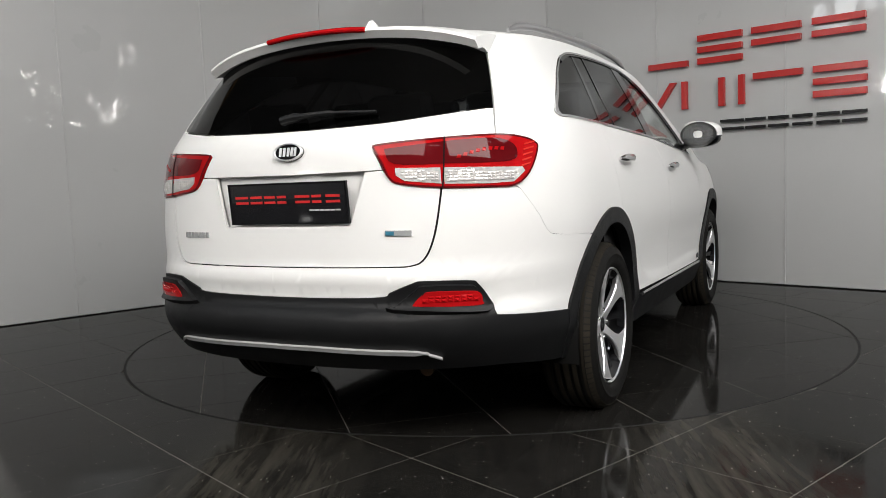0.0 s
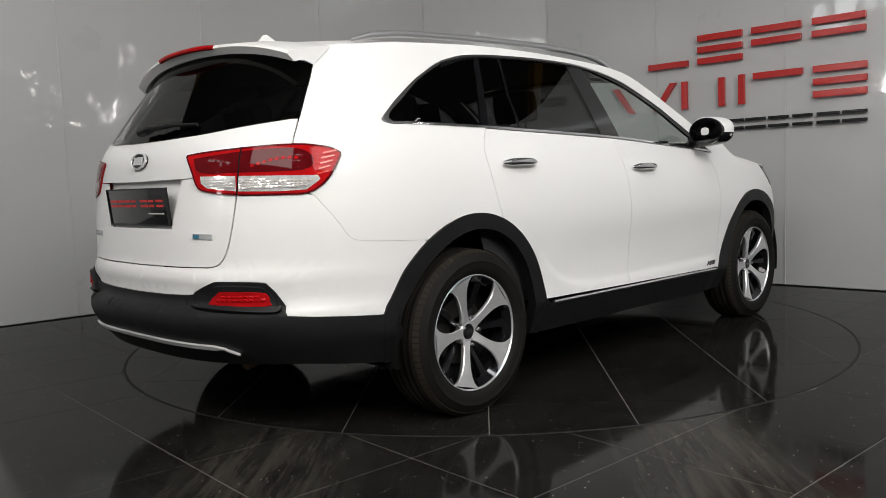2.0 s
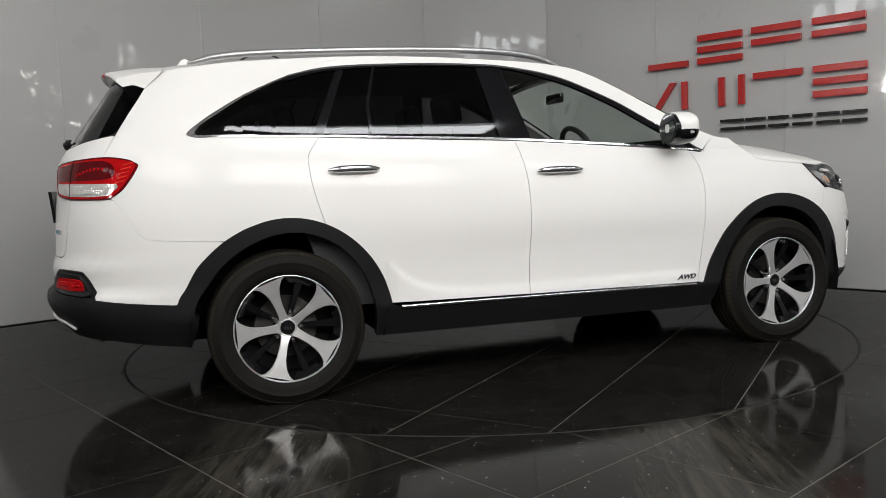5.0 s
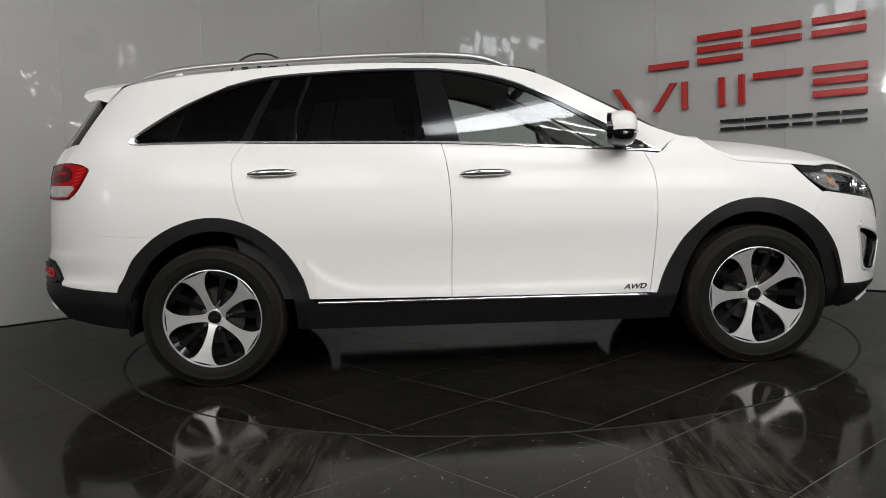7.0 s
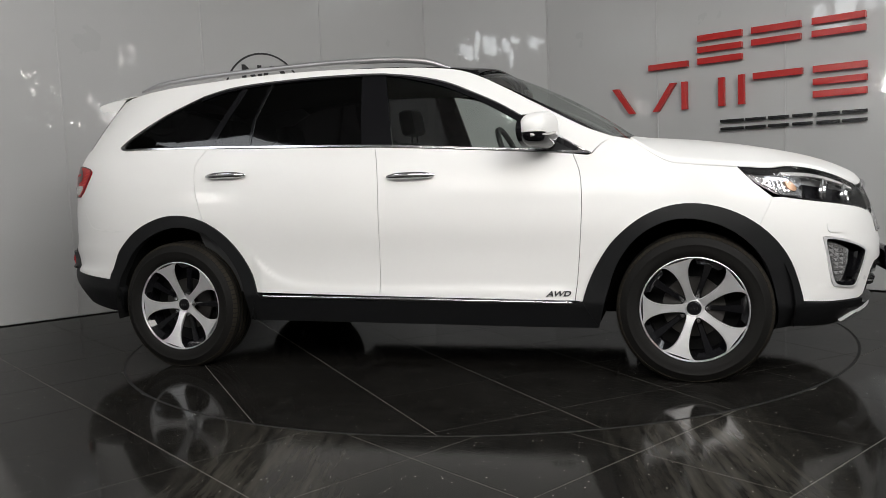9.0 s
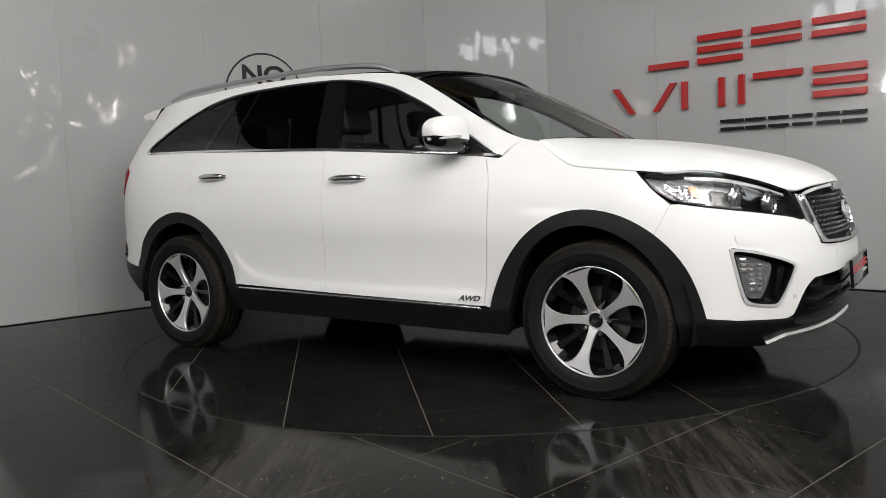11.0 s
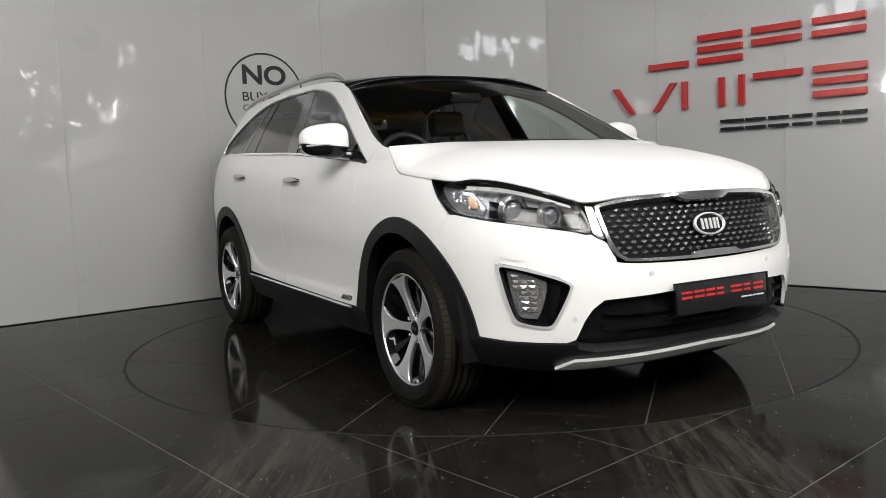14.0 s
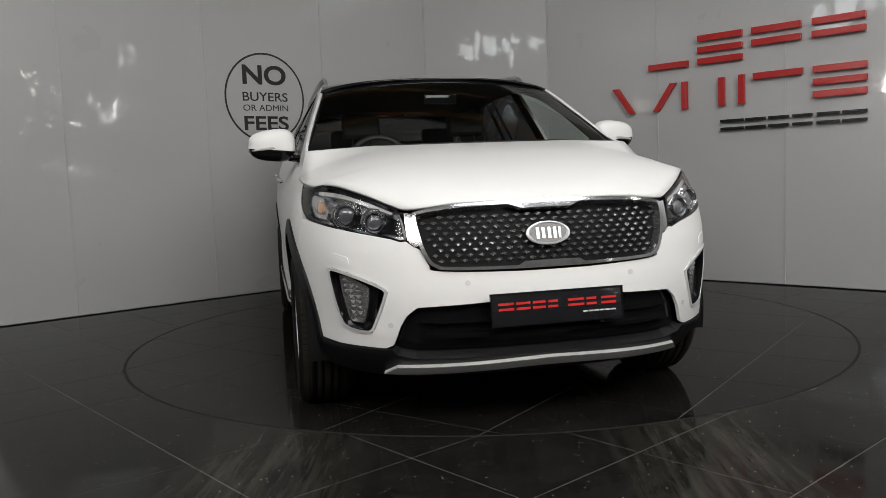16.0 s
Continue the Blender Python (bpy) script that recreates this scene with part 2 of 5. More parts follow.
def floor_material(m):
    """Adds dust specks and dull scuffs to the tile."""
    nt, n, l, b = nodes_of(m)
    tc, v = n.new("ShaderNodeTexCoord"), n.new("ShaderNodeTexVoronoi")
    v.inputs["Scale"].default_value = 27.0
    l.new(tc.outputs["Object"], v.inputs["Vector"])
    lt = n.new("ShaderNodeMath")
    lt.operation, lt.inputs[1].default_value = "LESS_THAN", 0.062
    l.new(v.outputs["Distance"], lt.inputs[0])
    old = b.inputs["Base Color"].links[0].from_socket
    # brown dust in the two tracks where cars drive on, only on the still floor
    mp, ns = n.new("ShaderNodeMapping"), n.new("ShaderNodeTexNoise")
    l.new(tc.outputs["Object"], mp.inputs["Vector"])
    mp.inputs["Scale"].default_value = (5.0, 0.45, 1)
    mp.inputs["Rotation"].default_value = (0, 0, radians(12))
    l.new(mp.outputs[0], ns.inputs["Vector"])
    ns.inputs["Scale"].default_value, ns.inputs["Detail"].default_value, ns.inputs["Roughness"].default_value = 4.5, 9, 0.66
    r1 = n.new("ShaderNodeMapRange")
    r1.inputs["From Min"].default_value, r1.inputs["From Max"].default_value = 0.36, 0.80
    l.new(ns.outputs["Fac"], r1.inputs["Value"])
    sp, ln, ax, of, tw, ml, mm, mk = (n.new(k) for k in ("ShaderNodeSeparateXYZ", "ShaderNodeVectorMath", "ShaderNodeMath", "ShaderNodeMath", "ShaderNodeMapRange", "ShaderNodeMath", "ShaderNodeMath", "ShaderNodeMath"))
    ln.operation, ax.operation, of.operation, ml.operation, mm.operation, mk.operation = "LENGTH", "ABSOLUTE", "SUBTRACT", "GREATER_THAN", "MULTIPLY", "MULTIPLY_ADD"
    l.new(tc.outputs["Object"], sp.inputs[0]), l.new(tc.outputs["Object"], ln.inputs[0])
    l.new(sp.outputs["X"], ax.inputs[0])
    of.inputs[1].default_value = 0.80
    l.new(ax.outputs[0], of.inputs[0])
    ab = n.new("ShaderNodeMath")
    ab.operation = "ABSOLUTE"
    l.new(of.outputs[0], ab.inputs[0])
    tw.inputs["From Min"].default_value, tw.inputs["From Max"].default_value = 0.40, 0.14
    l.new(ab.outputs[0], tw.inputs["Value"])
    l.new(ln.outputs["Value"], ml.inputs[0])
    ml.inputs[1].default_value = 2.236
    l.new(tw.outputs[0], mm.inputs[0]), l.new(ml.outputs[0], mm.inputs[1])
    mk.inputs[1].default_value, mk.inputs[2].default_value = 0.66, 0.10
    l.new(mm.outputs[0], mk.inputs[0])
    mz = n.new("ShaderNodeMath")
    mz.operation = "MULTIPLY"
    l.new(r1.outputs[0], mz.inputs[0]), l.new(mk.outputs[0], mz.inputs[1])
    mixd = n.new("ShaderNodeMix")
    mixd.data_type = "RGBA"
    l.new(mz.outputs[0], mixd.inputs[0]), l.new(old, mixd.inputs[6])
    mixd.inputs[7].default_value = (0.080, 0.073, 0.060, 1)
    mixs = n.new("ShaderNodeMix")
    mixs.data_type = "RGBA"
    l.new(lt.outputs[0], mixs.inputs[0]), l.new(mixd.outputs[2], mixs.inputs[6])
    mixs.inputs[7].default_value = (0.5, 0.48, 0.45, 1)
    l.new(mixs.outputs[2], b.inputs["Base Color"])
    oldr = b.inputs["Roughness"].links[0].from_socket
    ma = n.new("ShaderNodeMath")
    ma.operation, ma.inputs[1].default_value = "MULTIPLY_ADD", 0.22
    l.new(mz.outputs[0], ma.inputs[0]), l.new(oldr, ma.inputs[2])
    l.new(ma.outputs[0], b.inputs["Roughness"])


floor_material(FLOOR)

# walls in plan: two flat runs of panels and a corner panel between
LC, LD = Vector((-2.956, 1.312, 0)), Vector((0.7521, 0.6591, 0))
RC, RD = Vector((2.5506, 1.4269, 0)), Vector((0.7627, -0.6467, 0))
LN, RN = Vector((LD.y, -LD.x, 0)), Vector((RD.y, -RD.x, 0))
WALL_H = 3.7


def wall_run(name, a, b, label):
    d = (b - a)
    ln = d.length
    d.normalize()
    nrm = Vector((d.y, -d.x, 0))
    m = Matrix((( d.x, -nrm.x, 0, a.x), (d.y, -nrm.y, 0, a.y), (0, 0, 1, 0), (0, 0, 0, 1)))
    bm = bmesh.new()
    box(bm, (ln / 2, 0.08, WALL_H / 2), (ln, 0.10, WALL_H))
    ob = part(name, bm, SEAMM, None, smooth=False)
    ob.matrix_world = m
    return tagged(ob, label, "wall", kind="structure"), m, ln


def panels(wall, joints):
    for a, b in zip(joints, joints[1:]):
        bm = bmesh.new()
        box(bm, ((a + b) / 2, 0.015, WALL_H / 2 + 0.004), (b - a - 0.006, 0.026, WALL_H - 0.008), 0.002)
        part("panel", bm, WALLM, wall, smooth=False)


def seam_strips(wall, joints):
    for a in joints:
        bm = bmesh.new()
        box(bm, (a, 0.0, WALL_H / 2 + 0.004), (0.016, 0.008, WALL_H - 0.008), 0.002)
        part("seam_strip", bm, SEAMM, wall, smooth=False)


L0 = LC + LD * (-4.02)
L1 = LC + LD * 3.24
R0 = RC + RD * (-2.37)
R1 = RC + RD * 4.75
wl, ML, lnl = wall_run("wall_left", L0, L1, "glossy light grey laminate panel wall with slim seams")
jl = [0.0, 1.2, 2.4, 3.60, 4.79, 5.99, lnl]
panels(wl, jl), seam_strips(wl, jl[1:])
wc, MC, lnc = wall_run("wall_corner", L1, R0, "glossy light grey corner panel between two walls")
panels(wc, [0, lnc])
wr, MR, lnr = wall_run("wall_right", R0, R1, "glossy light grey laminate panel wall behind raised lettering")
jr = [0.0, 1.19, 2.325, 3.52, 4.72, 5.92, lnr]
panels(wr, jr), seam_strips(wr, jr[0:-1])

# unseen workshop walls added round the camera for reflected light, with floor and ceiling
for nm, c, s in (("wall_back", (0, -11.5, 2.6), (17, 0.2, 5.2)), ("wall_side", (-8.4, -3, 2.6), (0.2, 17.2, 5.2)), ("wall_side", (8.4, -3, 2.6), (0.2, 17.2, 5.2)), ("wall_north", (0, 5.4, 2.6), (17, 0.2, 5.2))):
    tagged(boxed(nm, c, s, BACKM, bev=0), "unseen plain grey wall, added round the bay for reflected light", "wall", kind="structure")
tagged(boxed("ceiling", (0, -3, 5.3), (17, 17.2, 0.16), CEILM, bev=0), "dark sheet ceiling above the turntable bay", "ceiling", kind="structure")

YELLOWP = mat("yellow_steel_paint", (0.22, 0.13, 0.035), 0.45, 0, 0.25, 6)
for y in (1.5, 3.3):
    bm = bmesh.new()
    for c, q in (((0, y, 5.16), (16, 0.16, 0.02)), ((0, y, 4.92), (16, 0.16, 0.02)), ((0, y, 5.04), (16, 0.02, 0.22))):
        box(bm, c, q, 0.003)
    tagged(part("ceiling_beam", bm, YELLOWP, None, smooth=False), "yellow painted steel roof beam under dark ceiling", "beam", group="roof beams", kind="structure")


def ring_floor():
    bm = bmesh.new()
    n = 160
    inner = [bm.verts.new(((R_TABLE + 0.012) * math.cos(2 * math.pi * k / n), (R_TABLE + 0.012) * math.sin(2 * math.pi * k / n), -0.0012)) for k in range(n)]
    outer = []
    for k in range(n):
        a = 2 * math.pi * k / n
        c, s = math.cos(a), math.sin(a)
        q = 12.0 / max(abs(c), abs(s))
        outer.append(bm.verts.new((q * c, q * s, -0.0012)))
    for k in range(n):
        bm.faces.new((inner[k], inner[(k + 1) % n], outer[(k + 1) % n], outer[k]))
    low = [bm.verts.new((v.co.x, v.co.y, -0.10)) for v in inner]
    for k in range(n):
        bm.faces.new((inner[k], inner[(k + 1) % n], low[(k + 1) % n], low[k]))
    bm.faces.new(low)
    return tagged(part("floor", bm, GROUT, None, smooth=False), "black polished tiled floor with grey grout and dust", "floor", kind="structure")


floor = ring_floor()


def tile_piece(poly, z, parent, name="tile", thick=0.008):
    if len(poly) < 3:
        return
    me = bpy.data.meshes.new(name)
    c = np.mean(poly, axis=0)
    up = [(c[0] + (x - c[0]) * 1.0, c[1] + (y - c[1]) * 1.0, z) for x, y in poly]
    n = len(poly)
    vs = up + [(x, y, z - thick) for x, y, _ in up]
    me.from_pydata(vs, [], [list(range(n))] + [[k, n + k, n + (k + 1) % n, (k + 1) % n] for k in range(n)])
    me.materials.append(FLOOR)
    ob = new(name, me)
    ob.parent = parent


def floor_tiles():
    """Tiles laid diagonally to the camera, cut round the turntable."""
    ca, sa = math.cos(radians(44)), math.sin(radians(44))
    step_p, step_q, g = 0.60, 0.572, 0.0022
    # p runs along the -45 degree joints' normal, q along the other
    rest = bmesh.new()
    for i in range(-24, 22):
        for j in range(-24, 22):
            p0, q0 = -0.115 + i * step_p, -0.435 + j * step_q
            sq = [(p0 + g, q0 + g), (p0 + step_p - g, q0 + g), (p0 + step_p - g, q0 + step_q - g), (p0 + g, q0 + step_q - g)]
            poly = [(p * ca - q * sa, p * sa + q * ca) for p, q in sq]
            cx, cy = np.mean(poly, axis=0)
            if math.hypot(cx, cy) < R_TABLE - 0.5 or cy < -11.0 or abs(cx) > 8.0 or cy > 4.2:
                continue
            if (Vector((cx, cy, 0)) - LC).dot(LN) < -0.4 or (Vector((cx, cy, 0)) - RC).dot(RN) < -0.4:
                continue
            if cy < -4.2 or abs(cx) > 4.6:
                # the far field of tiles, joined
                top, low = ([rest.verts.new((x, y, z)) for x, y in poly] for z in (0.0, -0.006))
                rest.faces.new(top)
                for k in range(4):
                    rest.faces.new((low[k], low[(k + 1) % 4], top[(k + 1) % 4], top[k]))
                continue
            far = [math.hypot(*v) for v in poly]
            if min(far) < R_TABLE + 0.02 or math.hypot(cx, cy) < R_TABLE + 0.45:
                poly = circle_out(poly, R_TABLE + 0.010)
                if not poly:
                    continue
            tile_piece(poly, 0.0, floor)
    tagged(part("tile_field", rest, FLOOR, floor, smooth=False), kind="stuff")


def circle_out(poly, r):
    """The part of a convex tile outside the circle, walked along its edge and then back along the arc."""
    n = len(poly)
    pts = []
    for i, a in enumerate(poly):
        b = poly[(i + 1) % n]
        for k in range(40):
            t = k / 40
            pts.append((a[0] + (b[0] - a[0]) * t, a[1] + (b[1] - a[1]) * t))
    ins = [math.hypot(*q) > r for q in pts]
    if all(ins):
        return poly
    if not any(ins):
        return []
    m = len(pts)
    starts = [k for k in range(m) if ins[k] and not ins[k - 1]]
    k = starts[0]
    run = []
    while ins[k % m] and len(run) < m:
        run.append(pts[k % m])
        k += 1
    a0, a1 = math.atan2(run[-1][1], run[-1][0]), math.atan2(run[0][1], run[0][0])
    d = (a1 - a0 + math.pi) % (2 * math.pi) - math.pi
    arc = [(r * math.cos(a0 + d * t / 12), r * math.sin(a0 + d * t / 12)) for t in range(13)]
    corners = [q for i, q in enumerate(run) if i in (0, len(run) - 1) or any(abs(q[0] - v[0]) + abs(q[1] - v[1]) < 1e-9 for v in poly)]
    return corners + arc[1:-1]


# raised lettering of the trade name, kept as plain bars in its colours
def bar_sign(name, bars, material, label, thick, matrix):
    root = new(name)
    root.matrix_world = matrix
    tagged(root, label, "sign")
    for pts in bars:
        bm = bmesh.new()
        lo = [bm.verts.new((x, -thick, z)) for x, z in pts]
        hi = [bm.verts.new((x, -0.012, z)) for x, z in pts]
        bm.faces.new(lo), bm.faces.new(list(reversed(hi)))
        for k in range(len(pts)):
            bm.faces.new((lo[k], lo[(k + 1) % len(pts)], hi[(k + 1) % len(pts)], hi[k]))
        part("bar", bm, material, root, smooth=False)
    return root


def hb(a, b, z0, z1):
    return [(a, z0), (b, z0), (b, z1), (a, z1)]


SH = 2.37  # the lettering's plan coordinate runs from the corner seam
T = 0.050


def red_bars():
    out = []
    for a, b in ((-0.767, -0.379), (-0.297, 0.097), (0.183, 0.572)):
        out += [hb(a, b, 2.085, 2.137), hb(a, b, 1.988, 2.038)]
    out += [hb(-0.767, -0.379, 1.890, 1.942)]
    out += [hb(-1.236, -0.862, 1.888, 1.940)]
    out += [hb(0.192, 0.583, 1.713, 1.765), hb(0.192, 0.583, 1.616, 1.666), hb(0.192, 0.583, 1.518, 1.570)]
    out += [hb(-0.285, 0.110, 1.713, 1.765)]
    out += [hb(-0.919, -0.871, 1.518, 1.760), hb(-0.582, -0.533, 1.518, 1.760), hb(-0.409, -0.361, 1.518, 1.766)]
    out += [[(-1.614, 1.760), (-1.440, 1.520), (-1.385, 1.520), (-1.556, 1.760)], [(-1.030, 1.760), (-1.200, 1.520), (-1.145, 1.520), (-0.972, 1.760)]]
    return [[(x + SH, z) for x, z in q] for q in out]


def black_bars():
    out = []
    for a, b in ((-0.57, -0.373), (-0.354, -0.188), (-0.165, -0.001), (0.031, 0.184), (0.218, 0.387), (0.407, 0.585)):
        out += [hb(a, b, 1.378, 1.402), hb(a, b, 1.312, 1.336)]
    return [[(x + SH, z) for x, z in q] for q in out]


bar_sign("wall_sign", red_bars(), SIGNR, "large raised red acrylic bar sign on grey wall", T, MR)
bar_sign("wall_sign", black_bars(), SIGNB, "raised black acrylic bar sign below red sign", 0.04, MR)


def text_mesh(body, size, bold=0.0):
    cu = bpy.data.curves.new("text", "FONT")
    cu.body, cu.size, cu.align_x, cu.extrude, cu.offset = body, size, "CENTER", 0.0008, bold
    ob = bpy.data.objects.new("text", cu)
    me = bpy.data.meshes.new_from_object(ob)
    bpy.data.objects.remove(ob)
    return me


def round_sign():
    """Round vinyl notice: a thin ring with four lines of words."""
    root = new("round_notice")
    s0 = 4.02 + 1.347
    root.matrix_world = ML @ pose(s0, 0.0, 1.808)
    tagged(root, "round black vinyl notice with four lines of words", "sign")
    bm = bmesh.new()
    n, r = 96, 0.402
    for a, b in ((r, r - 0.017),):
        oi = [bm.verts.new((a * math.cos(2 * math.pi * k / n), -0.0012, a * 1.02 * math.sin(2 * math.pi * k / n))) for k in range(n)]
        ii = [bm.verts.new((b * math.cos(2 * math.pi * k / n), -0.0012, b * 1.02 * math.sin(2 * math.pi * k / n))) for k in range(n)]
        ob_ = [bm.verts.new((v.co.x, 0.001, v.co.z)) for v in oi]
        for k in range(n):
            j = (k + 1) % n
            bm.faces.new((oi[k], oi[j], ii[j], ii[k]))
            bm.faces.new((oi[k], oi[j], ob_[j], ob_[k]))
    part("ring", bm, VINYL, root, smooth=False)
    for word, z0, z1, wd, bold in (("NO", 1.925, 2.105, 0.44, 0.028), ("BUYERS", 1.775, 1.857, 0.455, 0.010), ("OR ADMIN", 1.686, 1.742, 0.455, 0.0), ("FEES", 1.508, 1.640, 0.45, 0.022)):
        me = text_mesh(word, 1.0, bold)
        co = np.array([v.co[:] for v in me.vertices])
        lo, hi = co.min(0), co.max(0)
        sx, sz = wd / (hi[0] - lo[0]), (z1 - z0) / (hi[1] - lo[1])
        for v in me.vertices:
            x, y, z = v.co
            v.co = ((x - (lo[0] + hi[0]) / 2) * sx, -0.0012 - z, (y - lo[1]) * sz + z0 - 1.808)
        me.materials.append(VINYL)
        ob = new("lettering", me)
        ob.parent = root


round_sign()

# ---- lamps of the hall, with added key, fill and glint lights ----
# an added, unseen panel for the key light, on rods from the ceiling
def softbox(at, target):
    root = new("softbox")
    root.matrix_world = look((at[0], at[1], at[2]), target)
    tagged(root, "large unseen glowing panel, added as key light", "studio light", group="studio lights")
    bm = bmesh.new()
    box(bm, (0, 0, 0.02), (3.24, 2.04, 0.02), 0.004)
    part("diffuser", bm, SOFT, root, "glowing sheet of the added key light")
    bm = bmesh.new()
    box(bm, (0, 0, 0.16), (3.30, 2.10, 0.24), 0.02)
    part("housing", bm, CLAD, root)
    for d in (-0.8, 0.8):
        rod = boxed("hanging_rod", (at[0] + d, at[1] - 0.12, (at[2] + 5.23) / 2), (0.02, 0.02, 5.23 - at[2]), CLAD, root, 0.003)
        rod.matrix_local = look((at[0], at[1], at[2]), target).inverted()


softbox(KEY_R, (0.0, 0.3, 0.9)), softbox(KEY_L, (0.2, 0.3, 0.9))
# the two side panels are added fill; the middle one reflects in the windows
for c, s in (((5.4, -4.7, 5.15), (1.9, 1.6, 0.05)), ((-5.2, -4.4, 5.15), (1.6, 3.0, 0.05)), ((1.65, -3.85, 5.15), (3.3, 0.5, 0.05))):
    rl = boxed("roof_light", (0, 0, 0), s, SKYP, None, 0.01)
    rl.matrix_world = pose(*c, 0, 0, 16 if c[0] == 1.65 else 0)
    tagged(rl, "translucent white roof light panel in dark ceiling, side ones added as fill", "skylight", group="roof lights")


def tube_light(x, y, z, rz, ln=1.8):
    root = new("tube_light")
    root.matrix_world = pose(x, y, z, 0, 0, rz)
    tagged(root, "white fluorescent tube batten under the ceiling, back rows added as fill", "ceiling light", group="tube lights")
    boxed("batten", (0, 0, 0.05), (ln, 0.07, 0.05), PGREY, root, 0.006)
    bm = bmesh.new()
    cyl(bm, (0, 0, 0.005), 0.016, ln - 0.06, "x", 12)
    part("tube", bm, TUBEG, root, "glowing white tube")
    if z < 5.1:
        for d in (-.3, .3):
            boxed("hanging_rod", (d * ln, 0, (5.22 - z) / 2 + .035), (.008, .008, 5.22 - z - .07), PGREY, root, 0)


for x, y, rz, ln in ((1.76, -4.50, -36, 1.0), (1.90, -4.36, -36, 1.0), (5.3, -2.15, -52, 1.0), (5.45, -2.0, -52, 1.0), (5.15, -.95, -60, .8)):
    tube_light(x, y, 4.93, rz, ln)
# rows at y -8.6 and -10.2 are fill, added to brighten the back wall
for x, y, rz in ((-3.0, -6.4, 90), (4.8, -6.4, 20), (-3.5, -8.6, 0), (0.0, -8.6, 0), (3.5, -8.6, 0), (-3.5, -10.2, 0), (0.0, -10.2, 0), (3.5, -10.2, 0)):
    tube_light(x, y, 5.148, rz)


def wall_light(x, y, z, ln, lean=0.0):
    """An unseen tube pair, added on reflected view rays to glint in the left wall."""
    root = new("wall_light")
    root.matrix_world = pose(x, y, z, lean, 0, 0)
    tagged(root, "slim unseen glowing tube pair, added to glint in the left wall", "wall light", group="wall lights")
    boxed("batten", (0.05 if x > 0 else -0.05, 0, 0), (0.05, 0.10, ln + 0.04), PGREY, root, 0.006)
    for d in (-0.022, 0.022):
        bm = bmesh.new()
        cyl(bm, (0, d, 0), 0.0065, ln, "z", 8)
        part("tube", bm, TUBEG, root, "glowing white tube")


for y, z, ln, lean in ((-5.25, 4.02, .50, 6), (-6.02, 3.22, .26, 6), (-7.45, 3.72, .24, 70), (-7.30, 3.40, .20, 30), (-7.75, 2.72, .30, 85), (-6.98, 2.68, .26, 88), (-8.2, 2.30, .4, 80), (-7.9, 1.55, .34, 88), (-7.0, 1.42, .26, 95), (-6.7, .98, .3, 92)):
    wall_light(8.24, y, z, ln, lean)
tagged(boxed("flood_lamp", (8.2, -5.62, 2.86), (0.10, 0.06, 0.40), glow("flood_glass", (1, .99, .97), 20.0), None, 0.01), "tall narrow white flood lamp on the workshop wall", "wall light", group="wall lights")
tagged(boxed("flood_lamp", (-8.2, -7.14, 2.60), (0.10, 0.50, 0.42), glow("flood_glass", (1, .99, .97), 45.0), None, 0.01), "square white flood lamp on the workshop wall", "wall light", group="wall lights")
# unseen glowing panes, added so that bright patches reflect in the corner panel
WINP = glow("glint_pane_glow", (0.93, 0.97, 1.0), 7.0)
for y, z, w, h in ((-5.55, 4.15, .34, .42), (-6.05, 4.32, .24, .62), (-6.75, 4.42, .42, .36), (-7.30, 4.10, .28, .66), (-7.45, 4.66, .46, .16), (-8.35, 4.52, .62, .42), (-8.9, 4.72, .30, .14)):
    hw = boxed("high_window", (0, 0, 0), (0.05, w, h), WINP, None, 0.008)
    hw.matrix_world = pose(-8.26, y, z, 14 * math.sin(9 * y), 0, 0)
    tagged(hw, "small unseen glowing pane, added to reflect in the corner panel", "window", group="high windows")


# ---- the turntable ----
OX, OY = -1.4525, -0.3586
turntable = new("turntable")
tagged(turntable, "round rotating floor platform of black polished tiles", "turntable")
bm = bmesh.new()
cyl(bm, (0, 0, -0.0512), R_TABLE, 0.10, "z", 160)
part("disc", bm, GROUT, turntable, smooth=False)
# the rim gap's darkness is put in as a black ring over the grout
bm = bmesh.new()
ring_in, ring_out = ([bm.verts.new((r * math.cos(2 * math.pi * k / 160), r * math.sin(2 * math.pi * k / 160), -0.0005)) for k in range(160)] for r in (R_TABLE - 0.008, R_TABLE + 0.0085))
for k in range(160):
    bm.faces.new((ring_in[k], ring_in[(k + 1) % 160], ring_out[(k + 1) % 160], ring_out[k]))
part("edge_seal", bm, GAPM, turntable, "thin dark ring in place of the rim gap", smooth=False)


